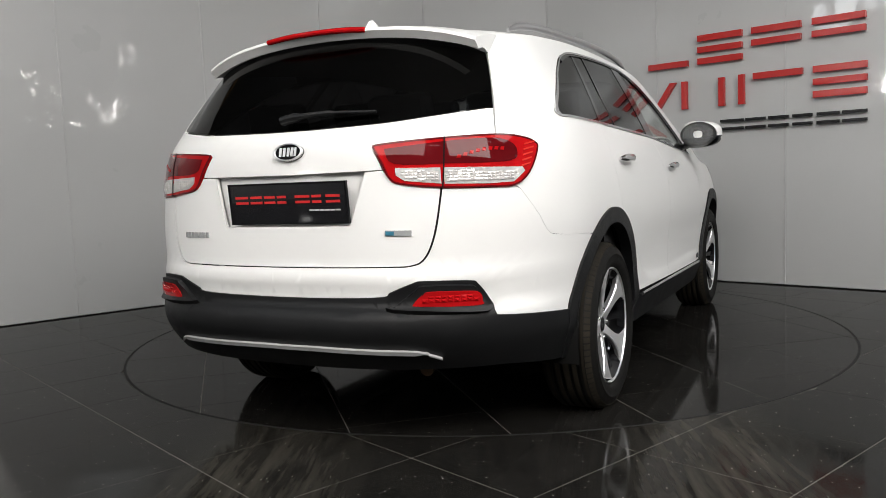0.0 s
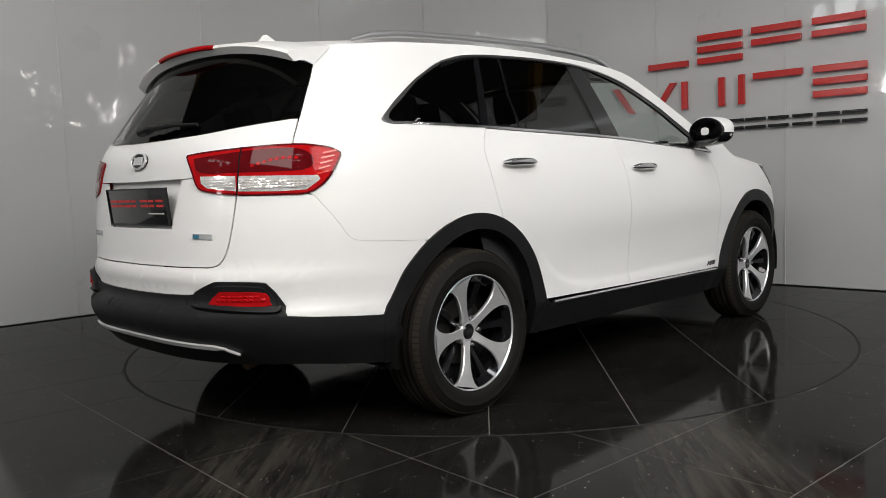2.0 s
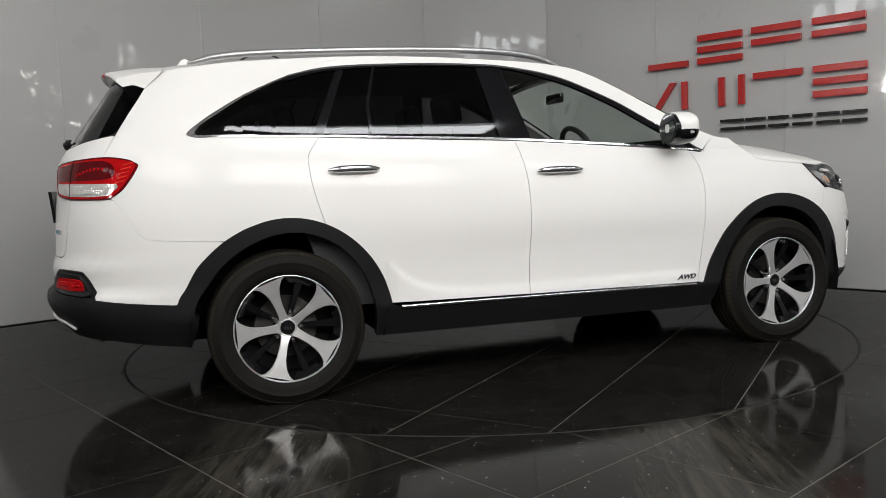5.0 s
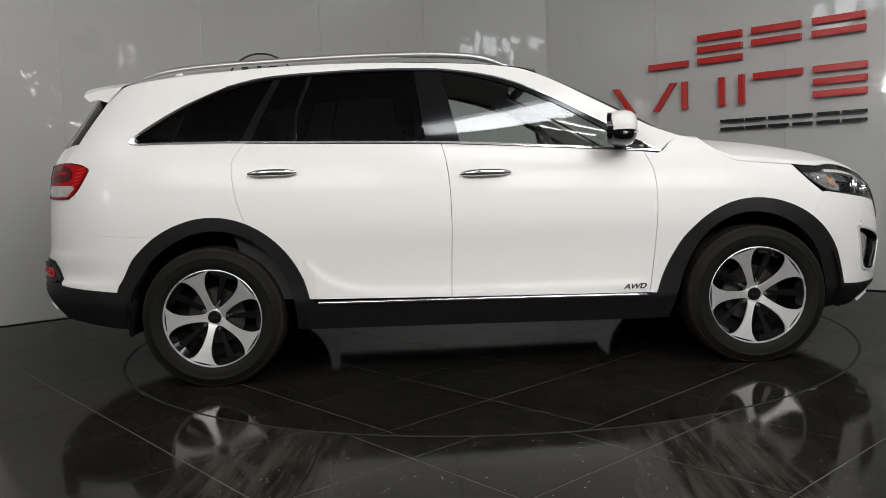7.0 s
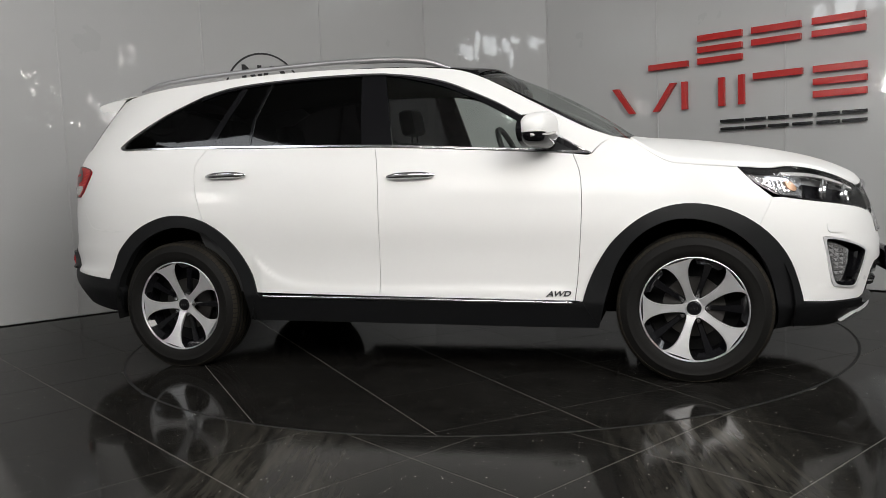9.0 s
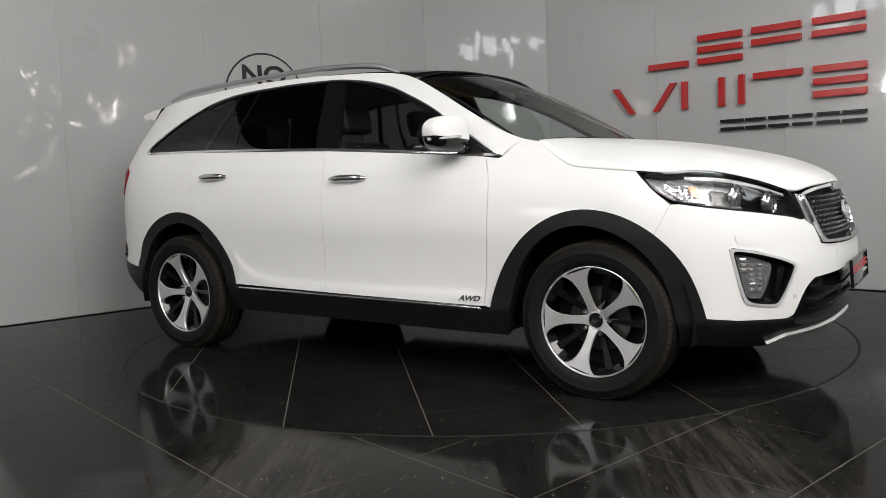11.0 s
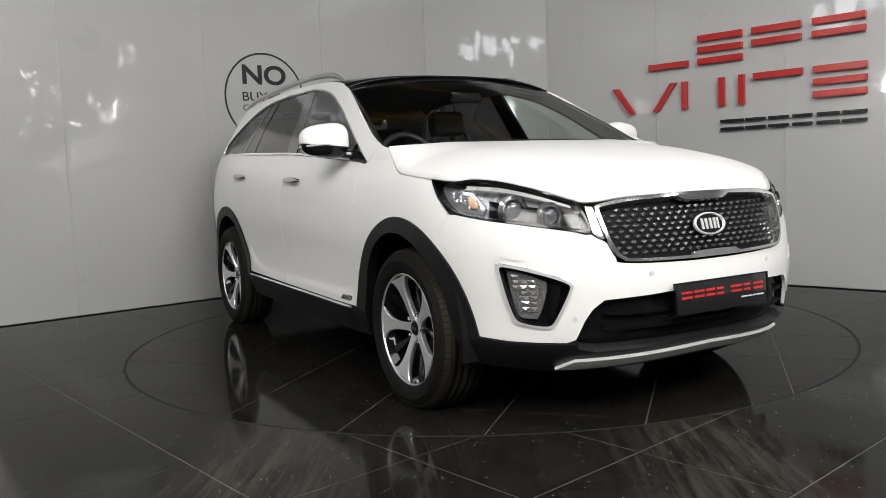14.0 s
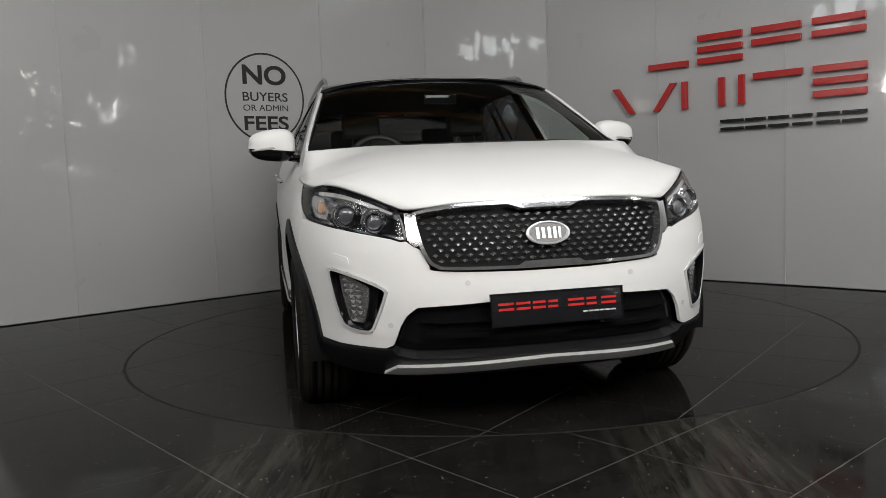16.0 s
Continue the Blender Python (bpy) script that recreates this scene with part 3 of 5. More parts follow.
def table_tiles():
    a = radians(41.6)
    c, s, st, g = math.cos(a), math.sin(a), 0.60, 0.0022
    for i in range(-4, 4):
        for j in range(-4, 4):
            p, q = i * st - 0.012, j * st - 0.02
            sq = [(p + g, q + g), (p + st - g, q + g), (p + st - g, q + st - g), (p + g, q + st - g)]
            poly = []
            for k, u in enumerate(sq):
                v = sq[(k + 1) % 4]
                for m in range(10):
                    poly.append((u[0] + (v[0] - u[0]) * m / 10, u[1] + (v[1] - u[1]) * m / 10))
            inside = [math.hypot(*v) < R_TABLE - 0.006 for v in poly]
            if not any(inside):
                continue
            if all(inside):
                poly = sq
            else:
                k = [k for k in range(len(poly)) if inside[k] and not inside[k - 1]][0]
                run = []
                while inside[k % len(poly)]:
                    run.append(poly[k % len(poly)])
                    k += 1
                if len(run) < 2:
                    continue
                r = R_TABLE - 0.006
                e0, e1 = run[-1], run[0]
                nx, pv = poly[k % len(poly)], poly[([k for k in range(len(poly)) if inside[k] and not inside[k - 1]][0]) - 1]

                def meet(u, v):
                    lo, hi = 0.0, 1.0
                    for _ in range(20):
                        m = (lo + hi) / 2
                        if math.hypot(u[0] + (v[0] - u[0]) * m, u[1] + (v[1] - u[1]) * m) < r:
                            lo = m
                        else:
                            hi = m
                    return (u[0] + (v[0] - u[0]) * lo, u[1] + (v[1] - u[1]) * lo)
                m0, m1 = meet(e0, nx), meet(e1, pv)
                a0, a1 = math.atan2(m0[1], m0[0]), math.atan2(m1[1], m1[0])
                d = (a1 - a0 + math.pi) % (2 * math.pi) - math.pi
                poly = run + [(r * math.cos(a0 + d * t / 10), r * math.sin(a0 + d * t / 10)) for t in range(11)]
            tile_piece([(x * c - y * s, x * s + y * c) for x, y in poly], 0.0, turntable)


# ---- the car: its skin as one wrapped surface ----
car = new("suv_car")
tagged(car, "white seven-seat SUV with black cladding parked on the turntable", "car")
CY, CYR = 0.03, 0.05


def smooth_interp(xs, ys):
    """Monotone cubic through the points."""
    xs, ys = np.array(xs, float), np.array(ys, float)
    h, d = np.diff(xs), np.diff(ys) / np.diff(xs)
    m = np.zeros_like(ys)
    for i in range(1, len(xs) - 1):
        if d[i - 1] * d[i] > 0:
            w1, w2 = 2 * h[i] + h[i - 1], h[i] + 2 * h[i - 1]
            m[i] = (w1 + w2) / (w1 / d[i - 1] + w2 / d[i])
    m[0], m[-1] = d[0], d[-1]

    def fn(x):
        x = np.clip(x, xs[0], xs[-1])
        i = np.clip(np.searchsorted(xs, x) - 1, 0, len(xs) - 2)
        t = (x - xs[i]) / h[i]
        return (1 + 2 * t) * (1 - t) ** 2 * ys[i] + t * (1 - t) ** 2 * h[i] * m[i] + t * t * (3 - 2 * t) * ys[i + 1] + t * t * (t - 1) * h[i] * m[i + 1]
    return fn


XCR, XCF, CAP = -0.12, 2.78, 1.25
flank = smooth_interp([0, .2, .3, .345, .40, .55, .68, .8, .9, 1.0], [.80, .865, .905, .922, .922, .935, .944, .932, .903, .850])
tail_x = smooth_interp([.2, .3, .42, .50, .535, .57, .61, .66, .72, .8, .87, 1.0, 1.1, 1.17, 1.24, 1.35, 1.45, 1.56, 1.65],
                       [-.88, -.95, -1.05, -1.085, -1.08, -1.045, -1.045, -1.055, -1.035, -1.03, -1.025, -1.01, -1.0, -.98, -.935, -.86, -.79, -.715, -.66])
nose_x = smooth_interp([.2, .28, .36, .46, .57, .7, .79, .87, .95, 1.05, 1.2], [3.5, 3.62, 3.69, 3.71, 3.715, 3.70, 3.68, 3.65, 3.60, 3.5, 3.3])


def half_width(x, z):
    b = 1.118 + (2.31 - x) * 0.0528
    tp = 1 - 0.02 * np.maximum(0, 0.2 - x) ** 1.5 - 0.012 * np.clip((1.3 - x) / 1.3, 0, 1)
    low = flank(np.minimum(z / b, 1.0))
    t = np.maximum(0, (z - b) / (1.6 - b))
    # a shallow hollow along the lower doors
    dent = 0.007 * np.exp(-((z - 0.62) / 0.10) ** 2) * np.clip((x - 0.35) / 0.5, 0, 1) * np.clip((2.45 - x) / 0.4, 0, 1)
    # pressed edge low on the doors: it falls from the wheel arch and runs level to the front
    zc = 0.452 + 0.16 * np.exp(-np.maximum(x - 0.50, -0.05) / 0.13)
    low = low + 0.011 / (1 + np.exp(np.clip((z - zc) / 0.009, -40, 40))) * np.clip((x - 0.47) / 0.06, 0, 1) * np.clip((2.24 - x) / 0.10, 0, 1)
    return np.where(z <= b, low - dent, 0.850 - 0.20 * t ** 1.1) * tp


def skin(u, z, side=-1):
    """A point of the skin: u runs from the tail's middle (-1.37) round a flank to the nose's middle (4.03)."""
    u, z = np.asarray(u, float), np.asarray(z, float)
    ph = np.where(u < XCR, 1 - (XCR - u) / CAP, np.where(u > XCF, 1 - (u - XCF) / CAP, 1.0)) * np.pi / 2
    c, s = np.abs(np.cos(ph)), np.abs(np.sin(ph))
    pw = np.where(u < XCR, 2.75, 2.5)  # the tail is a little squarer than the nose
    r = (c ** pw + s ** pw) ** (-1 / pw)
    lr, lf = XCR - tail_x(z), nose_x(z) - XCF
    x = np.where(u < XCR, XCR - lr * r * c, np.where(u > XCF, XCF + lf * r * c, u))
    y = np.where((u < XCR) | (u > XCF), half_width(x, z) * r * s, half_width(x, z))
    # the far flank is widened to fit the camera's view, most at the tail
    y = y * (1 + (0.030 + 0.027 * (3.6 - x)) * (side > 0))
    return np.stack([x, 0.02 + side * y, z + 0 * u], -1)


def flank_r(a, z):
    return skin(a, z, -1)


def flank_l(a, z):
    return skin(a, z, 1)


def rear(a, z):
    return np.where((np.asarray(a) >= 0)[..., None], skin(-1.37 + np.abs(a), z, -1), skin(-1.37 + np.abs(a), z, 1))


def front(a, z):
    return np.where((np.asarray(a) >= 0)[..., None], skin(4.03 - np.abs(a), z, -1), skin(4.03 - np.abs(a), z, 1))


SIGN = {flank_r: 1, flank_l: -1, rear: 1, front: -1}


def frame_of(S, a, z):
    e = 2e-3
    p = S(a, z)
    n = np.cross(S(a + e, z) - S(a - e, z), S(a, z + e) - S(a, z - e))
    n /= np.maximum(np.linalg.norm(n, axis=-1, keepdims=True), 1e-9)
    return p, n * SIGN[S]


def shrink(poly, g):
    p = np.array(poly, float)
    area2 = sum(p[i - 1][0] * p[i][1] - p[i][0] * p[i - 1][1] for i in range(len(p)))
    sg = 1 if area2 > 0 else -1
    out = []
    for i in range(len(p)):
        a, b, c = p[i - 1], p[i], p[(i + 1) % len(p)]
        d1, d2 = b - a, c - b
        d1, d2 = d1 / max(np.hypot(*d1), 1e-9), d2 / max(np.hypot(*d2), 1e-9)
        n1, n2 = np.array([-d1[1], d1[0]]) * sg, np.array([-d2[1], d2[0]]) * sg
        m = n1 + n2
        k = max(m @ m / 2, 0.4)
        out.append(tuple(b + m * g / k))
    return out


def clean(poly):
    out = []
    for q in poly:
        if not out or math.hypot(q[0] - out[-1][0], q[1] - out[-1][1]) > 1e-4:
            out.append(q)
    if math.hypot(out[0][0] - out[-1][0], out[0][1] - out[-1][1]) < 1e-4:
        out.pop()
    return out


def panel(name, polys, S, material, parent, gap=0.0016, off=0.0, depth=0.014, step=0.05, label=""):
    """A sheet of the skin cut to an outline, with an edge turned inwards."""
    if not isinstance(polys[0], list):
        polys = [polys]
    V, Nn, F = [], [], []
    for poly in polys:
        poly = clean(poly)
        poly = shrink(poly, gap) if gap else poly
        bm = bmesh.new()
        cv_, _, cf_ = geometry.delaunay_2d_cdt([Vector(q) for q in poly], [], [list(range(len(poly)))], 1, 1e-5)[:3]
        bv = [bm.verts.new((q[0], q[1], 0)) for q in cv_]
        for tri in cf_:
            bm.faces.new([bv[k] for k in tri])
        lo, hi = np.min(poly, axis=0), np.max(poly, axis=0)
        for ax in (0, 1):
            for k in range(int(math.ceil(lo[ax] / step)), int(math.floor(hi[ax] / step)) + 1):
                co, no = [0, 0, 0], [0, 0, 0]
                co[ax], no[ax] = k * step, 1
                bmesh.ops.bisect_plane(bm, geom=bm.verts[:] + bm.edges[:] + bm.faces[:], plane_co=co, plane_no=no, dist=1e-5)
        bm.verts.index_update()
        az = np.array([v.co[:2] for v in bm.verts])
        p, nm = frame_of(S, az[:, 0], az[:, 1])
        base = len(V)
        V += list(p + nm * off)
        Nn += list(nm)
        for fc in bm.faces:
            F.append([base + v.index for v in fc.verts])
        if depth:
            for e in bm.edges:
                if len(e.link_faces) == 1:
                    i, j = e.verts[0].index, e.verts[1].index
                    mid = np.array(e.link_faces[0].calc_center_median()[:2])
                    d = az[j] - az[i]
                    q = np.array([d[1], -d[0]])
                    q = q if q @ (az[i] - mid) > 0 else -q
                    q = q / max(np.hypot(*q), 1e-9) * 0.004
                    k = len(V)
                    o3 = S(az[[i, j], 0] + q[0], az[[i, j], 1] + q[1]) - p[[i, j]]
                    for t, ii in enumerate((i, j)):
                        out = o3[t] / max(np.linalg.norm(o3[t]), 1e-9)
                        V.append(p[ii] + nm[ii] * off), Nn.append(out)
                        V.append(p[ii] + nm[ii] * (off - depth)), Nn.append(out)
                    F.append([k, k + 2, k + 3, k + 1])
        bm.free()
    me = bpy.data.meshes.new(name)
    V = np.array(V)
    # turn faces to agree with their normals
    for t, fc in enumerate(F):
        g = np.cross(V[fc[1]] - V[fc[0]], V[fc[2]] - V[fc[0]])
        if g @ np.array(Nn[fc[0]]) < 0:
            F[t] = fc[::-1]
    me.from_pydata(V.tolist(), [], F)
    me.materials.append(material)
    me.polygons.foreach_set("use_smooth", [True] * len(me.polygons))
    me.normals_split_custom_set_from_vertices([tuple(v) for v in Nn])
    ob = new(name, me)
    ob.parent = parent
    if parent == car:
        ob.location = (OX, OY, 0)
    return tagged(ob, label)


def cpart(name, bm, material, parent=car, label="", smooth=True):
    """A part in the car's own measure, from the rear axle."""
    return part(name, bm, material, parent, label, smooth, (OX, OY, 0) if parent == car else None)


def both(name, polys, material, **kw):
    a = panel(name, polys, flank_r, material, kw.pop("parent", car), **kw)
    b = panel(name, polys, flank_l, material, car, **kw)
    return a, b


def sym(half):
    """A full outline from its right half, given from the middle's bottom to the middle's top."""
    return list(half) + [(-a, z) for a, z in reversed(half) if abs(a) > 1e-6]


# outlines on the flank
arch_r_out = [(-.406, .499), (-.375, .59), (-.312, .696), (-.235, .772), (-.144, .830), (.023, .856), (.216, .812), (.325, .735), (.402, .651), (.46, .54), (.495, .428)]
arch_r_in = [(-.405, .30), (-.345, .50), (-.264, .637), (-.173, .742), (.019, .792), (.184, .756), (.318, .655), (.393, .522), (.415, .40), (.425, .27)]
arch_f_out = [(2.262, .385), (2.308, .497), (2.379, .639), (2.48, .742), (2.627, .824), (2.786, .847), (2.927, .812), (3.027, .738), (3.106, .631), (3.153, .51), (3.19, .383)]
arch_f_in = [(2.335, .255), (2.368, .377), (2.409, .522), (2.479, .649), (2.615, .752), (2.765, .781), (2.896, .748), (2.996, .644), (3.067, .488), (3.10, .36), (3.13, .25)]
belt_line = [(2.30, 1.104), (1.965, 1.131), (1.534, 1.164), (1.132, 1.190), (.533, 1.213), (.165, 1.226), (-.283, 1.236)]
dlo_tip = [(-.283, 1.236), (-.345, 1.238), (-.382, 1.254), (-.360, 1.283)]
dlo_top = [(-.360, 1.283), (-.30, 1.333), (-.197, 1.397), (-.051, 1.469), (.089, 1.530), (.233, 1.565), (.38, 1.582), (.56, 1.591), (.82, 1.597), (1.12, 1.591), (1.27, 1.576),
           (1.416, 1.551), (1.56, 1.511), (1.70, 1.451), (1.845, 1.381), (1.98, 1.301), (2.12, 1.219), (2.257, 1.138), (2.312, 1.108)]
dlo_in = [(-.285, 1.250), (-.185, 1.334), (-.047, 1.424), (.091, 1.504), (.235, 1.545), (.381, 1.564), (.56, 1.574), (.823, 1.581), (1.135, 1.575), (1.27, 1.561), (1.415, 1.526), (1.56, 1.481), (1.702, 1.418), (1.845, 1.344), (1.98, 1.262), (2.12, 1.181), (2.235, 1.118)]
roof_edge = [(2.42, 1.180), (2.28, 1.235), (2.15, 1.305), (2.0, 1.388), (1.857, 1.468), (1.71, 1.541), (1.57, 1.583), (1.3, 1.612), (.8, 1.632), (.38, 1.630), (0, 1.608), (-.30, 1.584), (-.52, 1.560), (-.64, 1.535)]
split_front = [(2.224, 1.108), (2.260, 1.013), (2.270, .871), (2.258, .673), (2.241, .5), (2.226, .391)]
split_mid = [(1.193, 1.186), (1.213, 1.098), (1.227, .97), (1.229, .773), (1.222, .6), (1.215, .411)]
split_rear = [(.196, 1.224), (.145, 1.154), (.135, 1.098), (.148, .986), (.177, .873), (.196, .818)]
lamp_f = [(2.985, 1.012), (3.12, .998), (3.20, 1.004), (3.31, .991), (3.43, .955), (3.515, .918), (3.555, .892), (3.578, .783), (3.505, .799), (3.421, .816), (3.332, .832), (3.23, .849), (3.13, .869), (3.04, .935)]

cv = curve


def fair(pts, grow=0.0, n=44, cx=None, cz=0.36):
    """A smooth arch through rough points: its radius is an even curve of the angle."""
    q = np.array(curve(pts))
    cx = 0.5 * (q[0, 0] + q[-1, 0]) if cx is None else cx
    an, ra = np.unwrap(np.arctan2(q[:, 1] - cz, q[:, 0] - cx)), np.hypot(q[:, 0] - cx, q[:, 1] - cz)
    fit = np.polyfit(an, ra, 5)
    t = np.linspace(an[0], an[-1], n)
    r = np.polyval(fit, t) + grow
    return [(cx + a * math.cos(b), cz + a * math.sin(b)) for a, b in zip(r, t)]


door_f = cv(split_front)[::-1] + cv([(2.222, 1.109), (1.965, 1.130), (1.534, 1.163), (1.194, 1.186)])[1:] + cv(split_mid)[1:]
door_r = cv(split_mid)[::-1] + cv([(1.193, 1.186), (.533, 1.212), (.197, 1.225)])[1:] + cv(split_rear)[1:] + cv([(.196, .820), (.216, .812), (.325, .735), (.402, .651), (.46, .54), (.495, .428)])[1:]
fender = cv(arch_f_out[:8]) + [(3.095, .868)] + [(3.035, .935), (2.985, 1.010)] + cv([(2.985, 1.010), (2.74, 1.036), (2.676, 1.048), (2.615, 1.080), (2.548, 1.128), (2.50, 1.165)])[1:] + [(2.42, 1.183), (2.36, 1.150), (2.318, 1.106), (2.295, 1.098)] + cv(split_front)
side_frame = cv(split_rear)[::-1] + cv([(.197, 1.226), (.165, 1.227), (-.283, 1.237)])[1:] + cv(dlo_tip)[1:] + cv(dlo_top)[1:] + [(2.36, 1.150)] + cv(roof_edge) + \
    cv([(-.640, 1.50), (-.655, 1.42), (-.668, 1.361), (-.683, 1.265), (-.694, 1.164)]) + cv([(-.694, 1.163), (-.60, 1.151), (-.56, 1.137), (-.548, 1.112), (-.60, 1.022), (-.655, .981)]) + \
    cv([(-.640, .972), (-.572, .872), (-.535, .812), (-.48, .791), (-.262, .773)]) + cv([(-.235, .772), (-.144, .830), (.023, .856), (.180, .828)])

both("front_door", door_f, PAINT, step=0.02)
both("rear_door", door_r, PAINT, step=0.02)
both("front_fender", fender, PAINT)
both("body_side", side_frame, PAINT, gap=0.0005)

# glazing band
# dark glass fills the rear corner, standing for reflections in wider chrome there
win_q = cv([(-.350, 1.247), (-.336, 1.290), (-.197, 1.387), (-.052, 1.462), (.088, 1.518), (.235, 1.545), (.345, 1.561)]) + [(.197, 1.240)] + cv([(.165, 1.240), (-.285, 1.248)])[1:]
win_r = [(.46, 1.228), (.465, 1.38), (.53, 1.571)] + cv([(.56, 1.574), (.823, 1.581), (1.065, 1.579)]) + [(1.115, 1.205)] + cv([(1.10, 1.204), (.46, 1.226)])[1:]
win_r2 = [(.212, 1.240), (.36, 1.562), (.515, 1.571), (.45, 1.38), (.445, 1.230)]
win_f = [(1.29, 1.193), (1.205, 1.572)] + cv([(1.22, 1.568), (1.27, 1.561), (1.415, 1.535), (1.56, 1.494), (1.702, 1.434), (1.845, 1.362), (1.98, 1.280), (2.10, 1.212)]) + [(2.07, 1.134)] + cv([(2.05, 1.135), (1.534, 1.176), (1.29, 1.192)])[1:]
both("quarter_window", win_q, GTINT, gap=0, off=-0.004, depth=0, label="dark privacy glass")
both("rear_door_window", win_r, GTINT, gap=0, off=-0.004, depth=0, label="dark privacy glass")
both("rear_vent_window", win_r2, GTINT, gap=0, off=-0.004, depth=0, label="dark privacy glass")
both("front_door_window", win_f, GCLEAR, gap=0, off=-0.004, depth=0, label="clear greenish glass")
both("door_pillar", [(1.115, 1.198), (1.065, 1.585), (1.205, 1.58), (1.29, 1.190)], GLOSSB, gap=0.001, off=-0.002, depth=0.02)
both("rear_pillar", [(.172, 1.236), (.335, 1.566), (.372, 1.568), (.222, 1.236)], GLOSSB, gap=0.0, off=-0.003, depth=0.01)
both("window_divider", [(.444, 1.226), (.449, 1.38), (.514, 1.574), (.530, 1.574), (.465, 1.38), (.460, 1.226)], GLOSSB, gap=0, off=-0.001, depth=0.01)
both("mirror_triangle", [(2.07, 1.130), (2.10, 1.212), (2.245, 1.122), (2.22, 1.113)], CLAD, gap=0.001, off=-0.001)
trim_top = cv(dlo_top[4:]) + [(2.245, 1.120)] + cv(dlo_in[3:])[::-1]
trim_low = cv(belt_line) + [(a, z + 0.012) for a, z in cv(belt_line)[::-1]]
both("window_frame_trim", trim_top, GLOSSB, gap=0.001, off=0.001)
both("chrome_waist_trim", trim_low, CHROME, gap=0.001, off=0.004, depth=0.012)
edge_line = cv(dlo_top[4:])
both("chrome_window_trim", edge_line + [(a - 0.004 if a < 0.2 else a + 0.003 * (a > 1.4), z - 0.009) for a, z in edge_line[::-1]], CHROME, gap=0, off=0.004, depth=0.008)
# chrome kept narrow; its dark reflection is put in as the glass inside it
both("chrome_corner_trim", cv([(-.283, 1.237), (-.345, 1.239), (-.380, 1.254), (-.360, 1.283), (-.30, 1.333), (-.197, 1.397), (-.051, 1.469), (.089, 1.528)]) + cv([(.094, 1.5225), (-.047, 1.460), (-.190, 1.385), (-.328, 1.292), (-.352, 1.259)]) + [(-.335, 1.2465), (-.283, 1.246)], CHROME, gap=0.001, off=0.005, depth=0.012)

# lower cladding
both("wheel_arch_trim", fair(arch_r_out, .005) + fair(arch_r_in)[::-1] + [(-.43, .30)], CLAD, gap=0.001, off=0.010, depth=0.05)
both("wheel_arch_trim", fair(arch_f_out, .005) + fair(arch_f_in)[::-1], CLAD, gap=0.001, off=0.010, depth=0.05)
both("sill_cladding", [(.425, .275), (.495, .425)] + cv([(.53, .398), (1.214, .390), (1.79, .383), (2.21, .375)]) + [(2.262, .388), (2.335, .255), (1.21, .268)], CLAD, gap=0.0, off=0.012, depth=0.06)
for S, sg in ((flank_r, -1), (flank_l, 1)):
    line = cv([(.54, .409), (1.214, .400), (1.79, .391), (2.15, .384), (2.215, .380)], 8)
    bm = tube([tuple(skin(a, z, sg) + np.array((0, sg * .010, 0))) for a, z in line], [.0075] * (len(line) - 4) + [.007, .005, .004, .002], 10, 1.1)
    cpart("chrome_sill_strip", bm, CHROME)

# tail
bed = [(0, .603), (.087, .604), (.319, .609), (.354, .625), (.421, .657), (.453, .664), (.582, .659), (.608, .642), (.644, .579), (.668, .538), (.700, .527), (.945, .500)]
half_bumper = [(.0, .603)] + cv(bed)[1:] + [(.964, .499)] + cv([(.964, .499), (.995, .59), (1.058, .696), (1.128, .765)])[1:] + cv([(1.108, .7725), (.89, .7905), (.835, .8115), (.798, .8715), (.731, .9705)]) + [(.71, .979), (.63, .977), (.500, .981)] + cv([(.498, .972), (.478, .818), (.452, .739), (.415, .7145), (.34, .7115), (0, .7105)])
panel("rear_bumper", sym(half_bumper), rear, PAINT, car, gap=0.0002)
gate_low = [(0, .713)] + cv([(.34, .714), (.412, .717), (.449, .742), (.474, .82), (.495, .978)]) + cv([(.495, .985), (.381, 1.001), (.350, 1.022), (.333, 1.052)]) + [(.275, 1.050), (.225, .862), (0, .862)]
panel("tailgate", sym(gate_low), rear, PAINT, car)
gate_up = [(0, 1.047), (.275, 1.0505), (.331, 1.0525), (.325, 1.075), (.303, 1.132)] + [(.325, 1.142), (.525, 1.157), (.675, 1.164)] + [(.683, 1.262)] + cv([(.663, 1.262), (.523, 1.243), (.339, 1.220), (.124, 1.211), (0, 1.210)])
panel("tailgate_upper", sym(gate_up), rear, PAINT, car, depth=0.03)
panel("plate_recess", sym([(0, .855), (.235, .855), (.285, 1.055), (0, 1.055)]), rear, PAINT, car, gap=0, off=-0.028, depth=0)
glass_half = cv([(0, 1.214), (.124, 1.215), (.339, 1.224), (.523, 1.247), (.655, 1.267)]) + cv([(.672, 1.275), (.686, 1.30), (.70, 1.361), (.716, 1.44), (.726, 1.50)]) + [(.70, 1.545), (.5, 1.56), (0, 1.575)]
panel("rear_window", sym(glass_half), rear, GREAR, car, gap=0.001, off=-0.004, depth=0, label="dark privacy glass")
low_half = [(0, .338), (.08, .338), (.493, .341), (.677, .337), (.885, .308), (.95, .302)] + cv([(.964, .30), (1.02, .42), (.97, .500)])[0:] + cv(bed)[::-1]
panel("rear_lower_bumper", sym(low_half), rear, CLAD, car, gap=0.001, off=0.006, depth=0.06, step=0.035)
strip_line = cv([(0, .427), (.136, .427), (.427, .417), (.468, .406), (.500, .390)])
